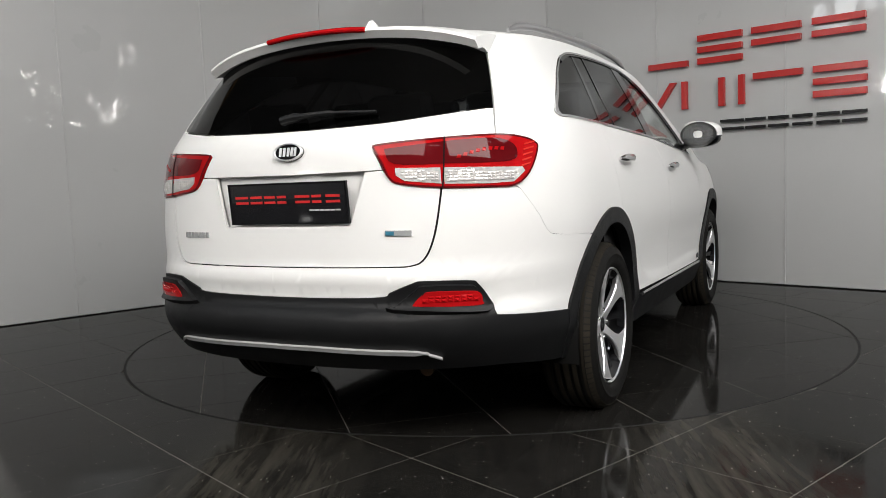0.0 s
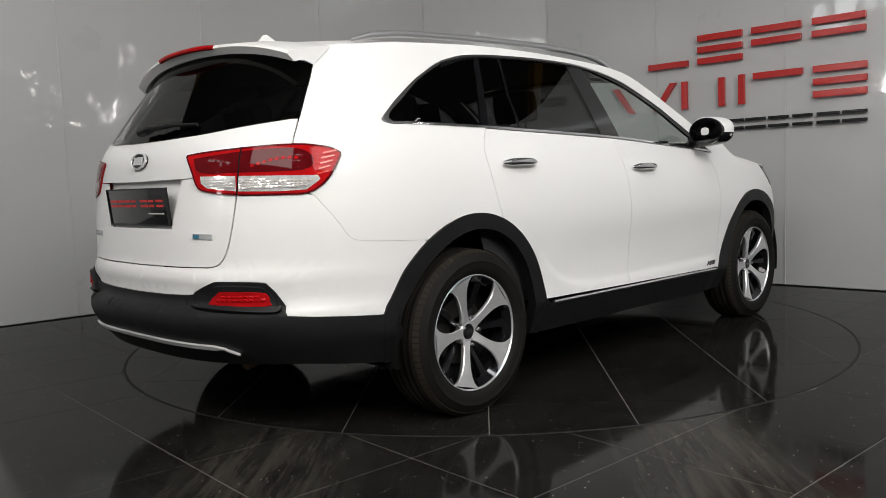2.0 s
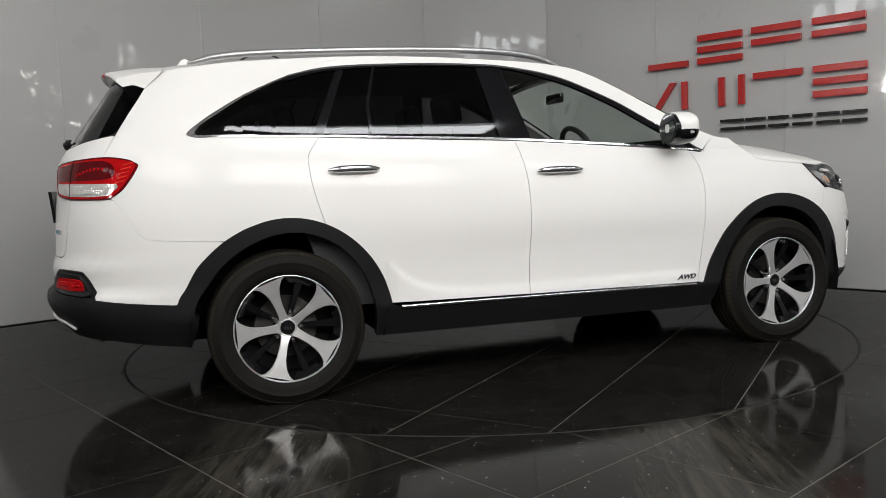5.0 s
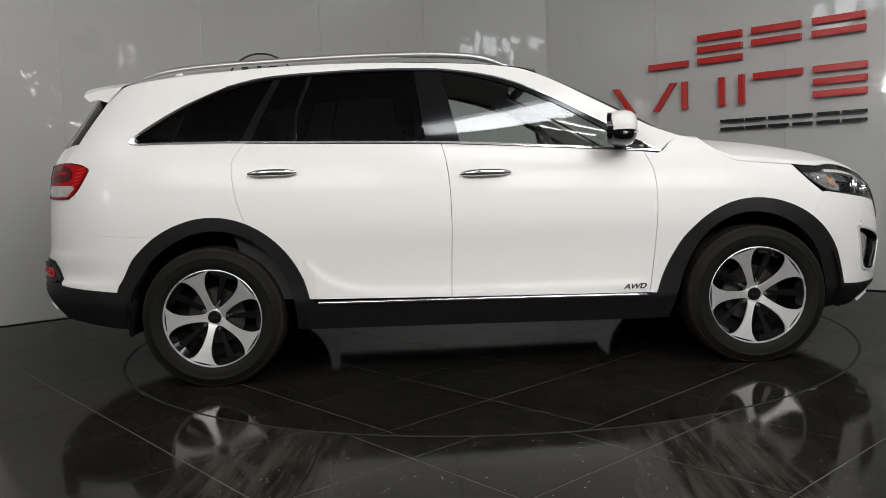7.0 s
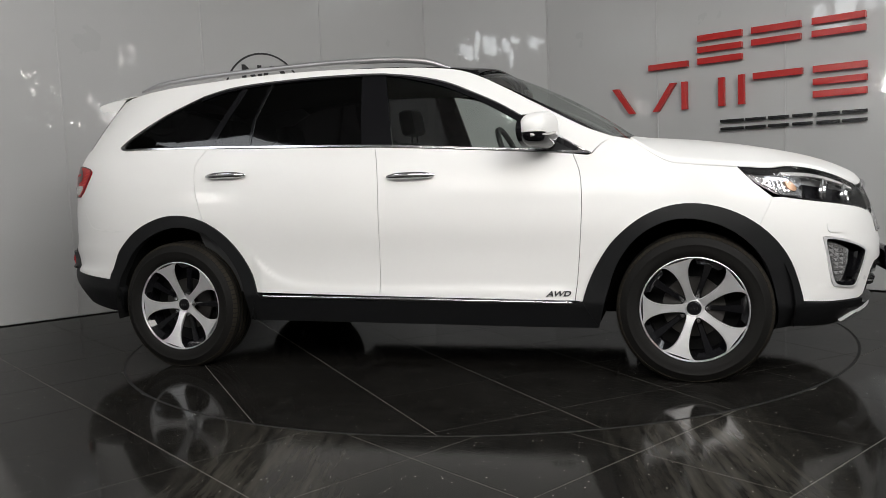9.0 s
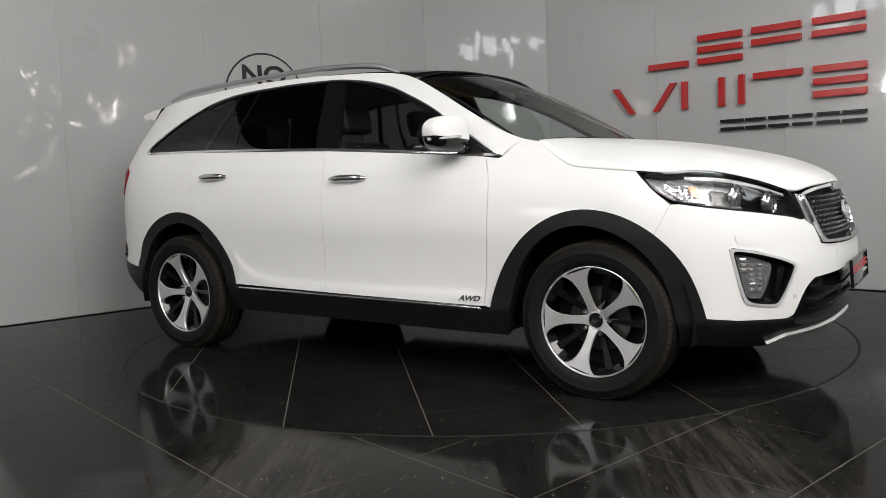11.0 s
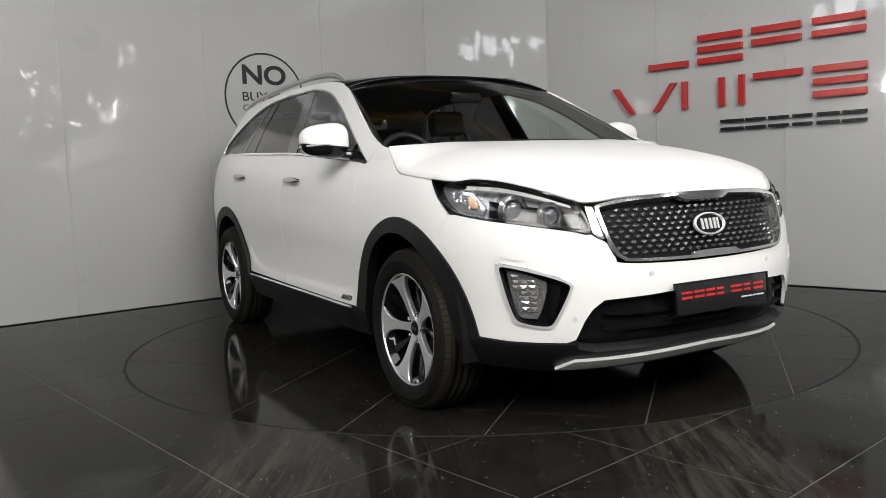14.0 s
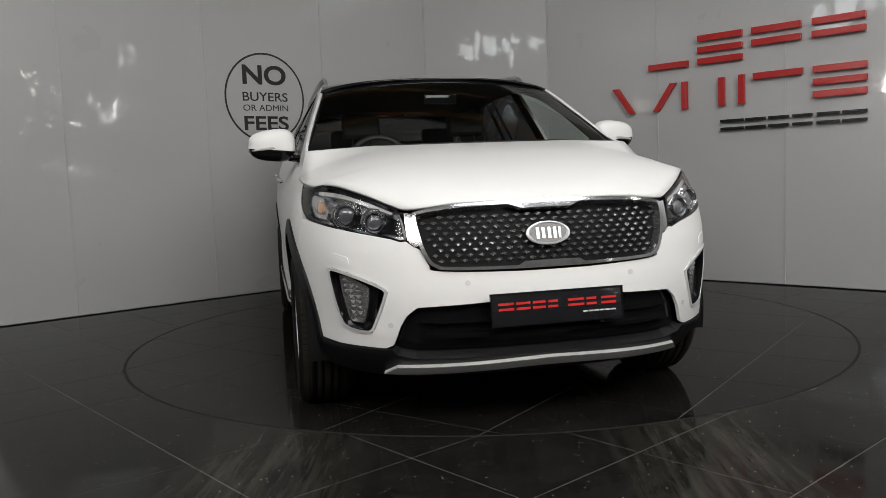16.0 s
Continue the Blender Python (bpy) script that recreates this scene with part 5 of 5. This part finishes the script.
SR = screen_rows()
grid_part("windscreen", [r[1:-1] for r in SR[:-1]], GCLEAR, thick=0, label="clear greenish glass")
for cols in ((0, 1), (23, 24)):
    grid_part("screen_edge", [[r[cols[0]], r[cols[1]]] for r in SR], GLOSSB, thick=0.01)
grid_part("screen_header", [SR[-2], SR[-1]], GLOSSB, thick=0.01)
cowl = []
for t in (0, 1):
    cowl.append([(2.48 + .09 * t - .13 * s * s, CY + .74 * s, 1.150 + .004 * t) for s in np.linspace(-1, 1, 13)])
grid_part("cowl", cowl, CLAD)
roof_mid = smooth_interp([-.75, -.5, 0, .5, 1.0, 1.5, 1.75], [1.604, 1.628, 1.655, 1.668, 1.665, 1.636, 1.609])


def roof_rows(x0, x1, n):
    re = np.array(cv(roof_edge))[::-1]
    rows = []
    for i in range(n):
        x = lerp(x0, x1, i / (n - 1))
        z = float(np.interp(x, re[:, 0], re[:, 1]))
        e = skin(x, z)
        hw, hl = -(e[1] - CY), skin(x, z, 1)[1] - CY
        row = []
        for k in range(21):
            s = -1 + k / 10
            fx = 0.10 * max(0, (x - 1.2) / .5) * (1 - s * s) * .4
            row.append((e[0] + fx, CY + (hw if s < 0 else hl) * s, z + max(0.02, float(roof_mid(x)) - z) * (1 - abs(s) ** 3.2)))
        rows.append(row)
    return rows


grid_part("roof", roof_rows(-.62, 1.0, 24), PAINT)
grid_part("glass_roof", roof_rows(1.004, 1.71, 12), GLOSSB, label="black glass roof panel")


def spoiler_rows():
    rows = []
    for k in range(33):
        s = -1 + k / 16
        e, e6 = abs(s) ** 2.5, abs(s) ** 4.5
        y = CYR - .022 + .628 * s
        top_x, top_z = -.47, 1.628 - .070 * e
        tip_x, tip_z = -.745 + .075 * e, 1.602 - .036 * e - .012 * abs(s) - .030 * e6
        low_x, low_z = tip_x + .022, tip_z - .036 - .015 * e + .012 * e6
        in_x, in_z = -.585 + .03 * e, 1.548 - .05 * e - .02 * e6
        sec = cv([(top_x, top_z), (lerp(top_x, tip_x, .5), lerp(top_z, tip_z, .5) + .006), (tip_x, tip_z)], 4) + [(tip_x - .006, tip_z - .012)] + cv([(low_x, low_z), (lerp(low_x, in_x, .5), lerp(low_z, in_z, .5) + .012), (in_x, in_z)], 4)
        rows.append([(x, y, z) for x, z in sec])
    return rows


SPR = spoiler_rows()
grid_part("spoiler", SPR, PAINT, thick=0)
for row in (SPR[0], SPR[-1]):
    bm = bmesh.new()
    bm.faces.new([bm.verts.new(q) for q in row])
    cpart("spoiler_end", bm, PAINT)
bm = tube(cv([(-.738, .235 + CYR, 1.588), (-.752, .13 + CYR, 1.594), (-.756, CYR, 1.596), (-.752, -.13 + CYR, 1.594), (-.738, -.225 + CYR, 1.588)]), 0.014, 10, 0.8)
cpart("high_brake_light", bm, REDL, label="slim red brake light")


def rail(side):
    y = CY + side * .632
    path = cv([(-.36, y, 1.592), (-.20, y, 1.628), (.083, y, 1.650), (.677, y, 1.668), (1.124, y, 1.666), (1.40, y, 1.642), (1.56, y, 1.592)], 6)
    n = len(path)
    bm = tube(path, [0.006 + 0.007 * min(1, 8 * min(i, n - 1 - i) / n) for i in range(n)], 12, 1.25)
    cpart("roof_rail", bm, RAILM)


rail(-1), rail(1)
bm = bmesh.new()
fin = [(-.42, 1.632), (-.365, 1.700), (-.345, 1.706), (-.26, 1.655), (-.20, 1.640)]
fin_r, fin_l = ([bm.verts.new((x, CY + sd * (.010 * (z < 1.66) + .004), z)) for x, z in fin] for sd in (1, -1))
bm.faces.new(fin_r), bm.faces.new(fin_l[::-1])
for k in range(len(fin)):
    bm.faces.new((fin_r[k], fin_r[(k + 1) % len(fin)], fin_l[(k + 1) % len(fin)], fin_l[k]))
cpart("shark_fin_aerial", bm, PAINT)

# rear wiper
bm = tube(cv([(-.960, CYR + .02, 1.250), (-.955, CYR - .06, 1.262), (-.935, CYR - .20, 1.268), (-.912, CYR - .36, 1.262)]), [0.022] * 6 + [0.014] * 6 + [.008] * 7, 10, 0.8)
cpart("rear_wiper", bm, CLAD)
for y0, y1 in ((-.50, .05), (.02, .58)):
    bm = tube([(2.505 - .16 * (y / .76) ** 2, CY + y, 1.186) for y in np.linspace(y0, y1, 8)], 0.009, 8)
    cpart("wiper_blade", bm, CLAD)


# ---- mirrors and handles ----
def ellipsoid_part(name, c, s, zcut, above, material, parent, label="", e=3.0):
    bm = bmesh.new()
    bmesh.ops.create_uvsphere(bm, u_segments=36, v_segments=24, radius=1)
    for v in bm.verts:
        k = (abs(v.co.x) ** e + abs(v.co.y) ** e + abs(v.co.z) ** e) ** (-1 / e)
        v.co = v.co * k
        taper = 1 - 0.15 * v.co.y * (1 if c[1] > 0 else -1)
        v.co = Vector((v.co.x * s[0], v.co.y * s[1], v.co.z * s[2] * taper))
    if zcut is not None:
        r = bmesh.ops.bisect_plane(bm, geom=bm.verts[:] + bm.edges[:] + bm.faces[:], plane_co=(0, 0, zcut), plane_no=(0, 0.1 if c[1] < 0 else -0.1, 1), clear_inner=above, clear_outer=not above)
        bmesh.ops.holes_fill(bm, edges=[q for q in r["geom_cut"] if isinstance(q, bmesh.types.BMEdge)], sides=0)
    bmesh.ops.translate(bm, vec=c, verts=bm.verts)
    return cpart(name, bm, material, parent, label)


for sg in (-1, 1):
    c = (2.084, CY + sg * 0.995, 1.222)
    m = ellipsoid_part("door_mirror", c, (.074, .124, .086), -.022, True, PAINT, car, "white cap and gloss black lower shell")
    ellipsoid_part("lower_shell", c, (.073, .122, .084), -.024, False, GLOSSB, m)
    bm = tube(cv([(c[0] + .03, c[1] - sg * .09, 1.204), (c[0] + .069, c[1] - sg * .02, 1.206), (c[0] + .058, c[1] + sg * .080, 1.199), (c[0] + .005, c[1] + sg * .122, 1.196)]), 0.008, 8)
    part("indicator_strip", bm, CLEARL, m)
    bm = bmesh.new()
    vs = cyl(bm, (0, 0, 0), 1, 0.004, "x", 32)
    bmesh.ops.scale(bm, vec=(1, .102, .066), verts=vs)
    bmesh.ops.translate(bm, vec=(c[0] - .0715, c[1], c[2]), verts=vs)
    part("mirror_glass", bm, MIRRORG, m)
    bm = bmesh.new()
    vs = cyl(bm, (0, 0, 0), 1, 0.030, "x", 40, 0.97)
    bmesh.ops.scale(bm, vec=(1, .119, .080), verts=vs)
    bmesh.ops.translate(bm, vec=(c[0] - .055, c[1], c[2]), verts=vs)
    part("mirror_frame", bm, GLOSSB, m)
    sweep = Matrix.Translation(c) @ Matrix.Rotation(radians(13 * sg), 4, "Z") @ Matrix.Translation((-c[0], -c[1], -c[2]))
    for ob in [m] + list(m.children):
        ob.data.transform(sweep)
    bm = tube(cv([(2.09, CY + sg * .915, 1.160), (2.10, CY + sg * .87, 1.150), (2.12, CY + sg * .82, 1.155)]), [.03] * 13, 10, .7)
    part("mirror_arm", bm, GLOSSB, m)
    for x0, x1, z in ((.222, .462, 1.070), (1.280, 1.532, 1.029)):
        pts = []
        for k in range(13):
            t = k / 12
            x = lerp(x0, x1, t)
            p = skin(x, z + .004 * math.sin(math.pi * t), sg)
            pts.append((x, p[1] + sg * (.014 + .018 * math.sin(math.pi * t) ** .6), p[2]))
        bm = tube(pts, [.006 + .008 * min(1, 5 * min(k, 12 - k) / 12) for k in range(13)], 12, 1.2)
        cpart("door_handle", bm, CHROME, label="chrome handle")
        panel("handle_cup", cv([(x0 + .06, z - .004), (x0 + .09, z + .024), (x1 - .09, z + .024), (x1 - .06, z - .004), (x1 - .09, z - .030), (x0 + .09, z - .030), (x0 + .06, z - .004)], 4), flank_r if sg < 0 else flank_l, PAINT, car, gap=0, off=0.0012, depth=0.002)

# lettered drive badge on the door, plain badges at the tail
me = text_mesh("AWD", 1.0, 0.03)
co = np.array([v.co[:] for v in me.vertices])
lo_, hi_ = co.min(0), co.max(0)
for v in me.vertices:
    fx, fz = (v.co.x - lo_[0]) / (hi_[0] - lo_[0]), (v.co.y - lo_[1]) / (hi_[1] - lo_[1])
    x, z = 2.086 + .116 * fx + .012 * fz, .414 + .026 * fz
    q = skin(x, z)
    v.co = (x, q[1] - 0.004 - v.co.z * 2, z)
me.materials.append(BADGED)
ob = new("drive_badge", me)
ob.parent, ob.location = car, (OX, OY, 0)
for k in range(7):
    panel("name_badge", [(-.300 - .0165 * k, .818), (-.312 - .0165 * k, .818), (-.312 - .0165 * k, .840), (-.300 - .0165 * k, .840)], rear, BADGE, car, gap=0, off=0.004, depth=0.004)
eb = panel("eco_badge", [(.335, .822), (.412, .820), (.412, .840), (.335, .842)], rear, BADGE, car, gap=0, off=0.004, depth=0.004)
panel("colour_patch", [(.338, .825), (.362, .824), (.362, .838), (.338, .839)], rear, BLUEB, eb, gap=0, off=0.006, depth=0.002)


# ---- wheels ----
TYRE_R, AXLE_H = 0.359, 0.350


def squash(bm):
    """Flat where the tyre meets the floor."""
    for v in bm.verts:
        v.co.z = max(v.co.z, -AXLE_H)
    return bm


def tyre_bm():
    r = TYRE_R
    prof = [(.236, -.078), (.2470, -.090), (.2505, -.099), (.256, -.1060), (.268, -.1135), (.288, -.1182), (.304, -.1185), (.306, -.1198), (.310, -.1196), (.312, -.1172), (.326, -.1125), (.341, -.103), (.351, -.091), (.3572, -.080)]
    full = prof + [(r + .0015, y) for y in (-.066, -.058)] + [(r - .006, y) for y in (-.056, -.048)] + [(r + .002, y) for y in (-.046, -.026)] + [(r - .006, y) for y in (-.024, -.016)] + [(r + .002, -.014), (r + .002, .014)]
    full = full + [(a, -y) for a, y in reversed(full)]
    return squash(lathe(full, 96))


def spoke(bm, ang, widths, y_in, y_out, thick):
    """A flat-faced spoke given by (radius, half width) pairs, dished from hub to rim."""
    r0, r1 = widths[0][0], widths[-1][0]
    c, s = math.cos(ang), math.sin(ang)
    rings = []
    for r, w in widths:
        t = (r - r0) / (r1 - r0)
        y = lerp(y_in, y_out, t ** 0.8)
        rings.append([bm.verts.new((x * c - z * s, yy, x * s + z * c)) for x, yy, z in ((r, y, -w), (r, y, w), (r, y + .006, w + .003), (r, y + thick, w * .7), (r, y + thick, -w * .7), (r, y + .006, -w - .003))])
    for a, b in zip(rings, rings[1:]):
        for k in range(6):
            bm.faces.new((a[k], a[(k + 1) % 6], b[(k + 1) % 6], b[k]))
    bm.faces.new(rings[0]), bm.faces.new(rings[-1])


WIDE = curve([(.030, .024), (.06, .0175), (.10, .0165), (.145, .0205), (.178, .029), (.201, .040), (.222, .058), (.234, .084)], 4)
SLIM = [(.05, .010), (.14, .011), (.232, .018)]


def build_wheel(turn):
    w = part("wheel", tyre_bm(), RUBBER, car, "alloy wheel with five bright spokes and black tyre")
    bm = lathe([(TYRE_R + .0026, -.045), (TYRE_R + .0026, -.027)], 96)
    for y0, y1 in ((-.080, -.068), (-.012, .012), (.027, .045), (.068, .080)):
        b2 = lathe([(TYRE_R + .0024, y0), (TYRE_R + .0024, y1)], 96)
        m2 = bpy.data.meshes.new("t")
        b2.to_mesh(m2)
        bm.from_mesh(m2)
        b2.free()
        bpy.data.meshes.remove(m2)
    for sg in (-1, 1):
        for k in range(84):
            a = 2 * math.pi * k / 84
            vs = box(bm, (0, 0, 0), (.007, .026, .020))
            bmesh.ops.transform(bm, matrix=Matrix.Rotation(a, 4, "Y") @ Matrix.Translation((.3470, sg * .0915, 0)) @ Matrix.Rotation(sg * .56, 4, "Z"), verts=vs)
    part("tread", squash(bm), DUSTY, w, "dusty tyre tread", smooth=False)
    bm = lathe([(.244, -.090), (.2500, -.097), (.2498, -.1030), (.2475, -.1040), (.2455, -.101), (.242, -.092)], 72)
    part("rim", bm, ALLOY, w, "machined alloy rim")
    bm = lathe([(.242, -.094), (.234, -.080), (.212, .06), (.212, .10)], 72)
    part("rim_barrel", bm, GLOSSB, w)
    bm = bmesh.new()
    cyl(bm, (0, .03, 0), .217, .01, "y", 40)
    part("wheel_back", bm, DARK, w)
    bm = lathe([(.06, -.005), (.145, -.005), (.145, .012), (.06, .012)], 48)
    part("brake_disc", bm, mat("brake_disc_steel", (.07, .067, .063), .4, 0.9, .2) if "brake_disc_steel" not in bpy.data.materials else bpy.data.materials["brake_disc_steel"], w)
    for k in range(5):
        a = turn + 2 * math.pi * k / 5
        bm = bmesh.new()
        spoke(bm, a, WIDE, -.056, -.0985, .028)
        part("spoke", bm, ALLOY, w)
        bm = bmesh.new()
        spoke(bm, a + math.pi / 5, SLIM, -.030, -.080, .03)
        part("black_spoke", bm, GLOSSB, w, "black inner spoke")
        b2 = a + math.pi / 5
        bm = lathe([(.0001, -.066), (.007, -.066), (.0095, -.060), (.0095, -.02)], 10)
        bmesh.ops.translate(bm, vec=(.064 * math.cos(b2), 0, .064 * math.sin(b2)), verts=bm.verts)
        part("wheel_nut", bm, CHROME, w)
        # dark pocket edge by the rim, between the bright spokes
        bm = bmesh.new()
        n = 10
        a0, a1 = a + .34, a + 2 * math.pi / 5 - .34
        o = [bm.verts.new((.2405 * math.cos(lerp(a0, a1, q / n)), -.098, .2405 * math.sin(lerp(a0, a1, q / n)))) for q in range(n + 1)]
        i = [bm.verts.new((.213 * math.cos(lerp(a0 + .05, a1 - .05, q / n)), -.070, .213 * math.sin(lerp(a0 + .05, a1 - .05, q / n)))) for q in range(n + 1)]
        for q in range(n):
            bm.faces.new((o[q], o[q + 1], i[q + 1], i[q]))
        part("rim_pocket", bm, GLOSSB, w)
    bm = lathe([(.052, -.03), (.050, -.052), (.042, -.060), (.036, -.061), (.036, -.03)], 32)
    part("hub", bm, ALLOY, w)
    bm = lathe([(.0001, -.064), (.028, -.063), (.034, -.058), (.034, -.04)], 32)
    cap = part("centre_cap", bm, GLOSSB, w)
    bm = bmesh.new()
    for dx in (-.014, 0, .014):
        box(bm, (dx, -.0645, 0), (.004, .002, .014))
    part("cap_mark", bm, CHROME, w, smooth=False)
    return w


wheel = build_wheel(radians(38))
wheel.matrix_local = pose(OX, OY - .799, AXLE_H + .0005)
for x, sg, turn in ((2.78, -1, 2), (0, 1, 0), (2.78, 1, 0)):
    c = copy_thing(wheel, pose(OX + x, OY + (-.801 if sg < 0 else CY * 2 + .801), AXLE_H + .0005, 0, turn, 0 if sg < 0 else 180))
    c.parent = car

# wheel wells, underbody, exhaust
for sg in (-1, 1):
    for x, nm in ((.015, "r"), (2.775, "f")):
        bm = bmesh.new()
        n = 28
        rad = .448
        prev = None
        for k in range(n + 1):
            a = radians(-12 + 204 * k / n)
            q = (x + rad * math.cos(a), .362 + rad * math.sin(a))
            row = [bm.verts.new((q[0], CY + sg * y, q[1])) for y in (.52, .912)]
            if prev:
                bm.faces.new((prev[0], prev[1], row[1], row[0]))
            prev = row
        vs = [bm.verts.new((x + rad * math.cos(radians(-12 + 204 * k / n)), CY + sg * .52, .362 + rad * math.sin(radians(-12 + 204 * k / n)))) for k in range(n + 1)]
        bm.faces.new(vs)
        cpart("wheel_well", bm, DARK)
for c, s in (((1.39, CY, .39), (1.80, 1.56, .08)), ((1.39, CY, .38), (4.1, 0.9, .10)), ((-.70, CY, .44), (.30, 1.0, .14)), ((3.32, CY, .36), (.34, 1.0, .14))):
    bm = bmesh.new()
    box(bm, c, s, .02)
    cpart("underbody", bm, DARK)
bm = tube([(-.50, -.40, .34), (-.74, -.42, .335), (-.84, -.43, .315)], .026, 14)
cpart("exhaust_pipe", bm, BRASS, label="rusty exhaust tip")


# ---- cabin ----
both("door_trim", cv([(.25, .40), (.10, .80), (.15, 1.17), (2.2, 1.09), (2.25, .7), (2.2, .40)], 1), CABIN, gap=0, off=-0.07, depth=0.0)
PILLAR = mat("grey_pillar_trim", (0.15, 0.145, 0.14), 0.8, 0, 0.06, 40, 0.2, 900)
both("pillar_trim", cv(dlo_top[4:]) + [(2.36, 1.150)] + cv(roof_edge[1:11]), PILLAR, gap=0.003, off=-0.030, depth=0.0)
grid_part("headliner", [[(x, y, z - .03 - .02 * (abs(y) > .5)) for x, y, z in r] for r in roof_rows(-.55, 1.66, 14)], LINER, thick=0)


def seat(x, y, w, back_h=.62, n="seat"):
    bm = bmesh.new()
    box(bm, (x + .05, y, .62), (.50, w, .16), .05, seg=3)
    cpart("seat_cushion", bm, SEAT)
    bm = bmesh.new()
    box(bm, (x - .25, y, .62 + back_h / 2), (.15, w * .95, back_h), .05, Matrix.Rotation(radians(-14), 4, "Y"), 3)
    cpart("backrest", bm, SEAT)
    bm = bmesh.new()
    box(bm, (x - .35, y, .66 + back_h + .10), (.10, .26, .17), .04, Matrix.Rotation(radians(-10), 4, "Y"), 3)
    cpart("headrest", bm, SEAT)
    for d in (-.06, .06):
        bm = bmesh.new()
        cyl(bm, (x - .335, y + d, .66 + back_h), .007, .12, "z", 8)
        cpart("headrest_post", bm, CABIN)


for y in (-.37, .37):
    seat(1.35, CY + y, .50)
    seat(.45, CY + y, .56, .56)
    seat(-.30, CY + y * .8, .46, .50)
bm = bmesh.new()
box(bm, (2.12, CY, .98), (.42, 1.48, .26), .08, Matrix.Rotation(radians(8), 4, "Y"), 3)
cpart("dashboard", bm, CABIN)
bm = bmesh.new()
box(bm, (2.36, CY, 1.08), (.30, 1.46, .10), .03)
cpart("dash_top", bm, CABIN)
bm = lathe([(.178 + .016 * math.cos(2 * math.pi * k / 8), .016 * math.sin(2 * math.pi * k / 8)) for k in range(9)], 40)
bmesh.ops.rotate(bm, verts=bm.verts, matrix=Matrix.Rotation(radians(90), 3, "Z") @ Matrix.Rotation(radians(0), 3, "X"))
bmesh.ops.rotate(bm, verts=bm.verts, matrix=Matrix.Rotation(radians(-24), 3, "Y"))
box(bm, (0.03, 0, -.01), (.06, .20, .10), .02)
bmesh.ops.translate(bm, vec=(1.83, CY - .37, 1.105), verts=bm.verts)
cpart("steering_wheel", bm, SEAT)
bm = bmesh.new()
box(bm, (1.86, CY, 1.475), (.03, .20, .06), .012)
cpart("cabin_mirror", bm, GLOSSB)


# ---- floor pieces last ----
table_tiles()
floor_tiles()


def motions():
    rows = []
    drift = smooth_interp([0, 2, 4, 6.5, 9, 11.5, 14, 16], [.40, .12, -.10, -.27, -.27, -.12, .16, .22])
    for t in range(17):
        a = 65.541 - 8.7799 * t + float(drift(float(t)))
        rows.append((t, pose(0, 0, 0, 0, 0, a)))
    walk(turntable, rows)
    walk(car, rows)


motions()
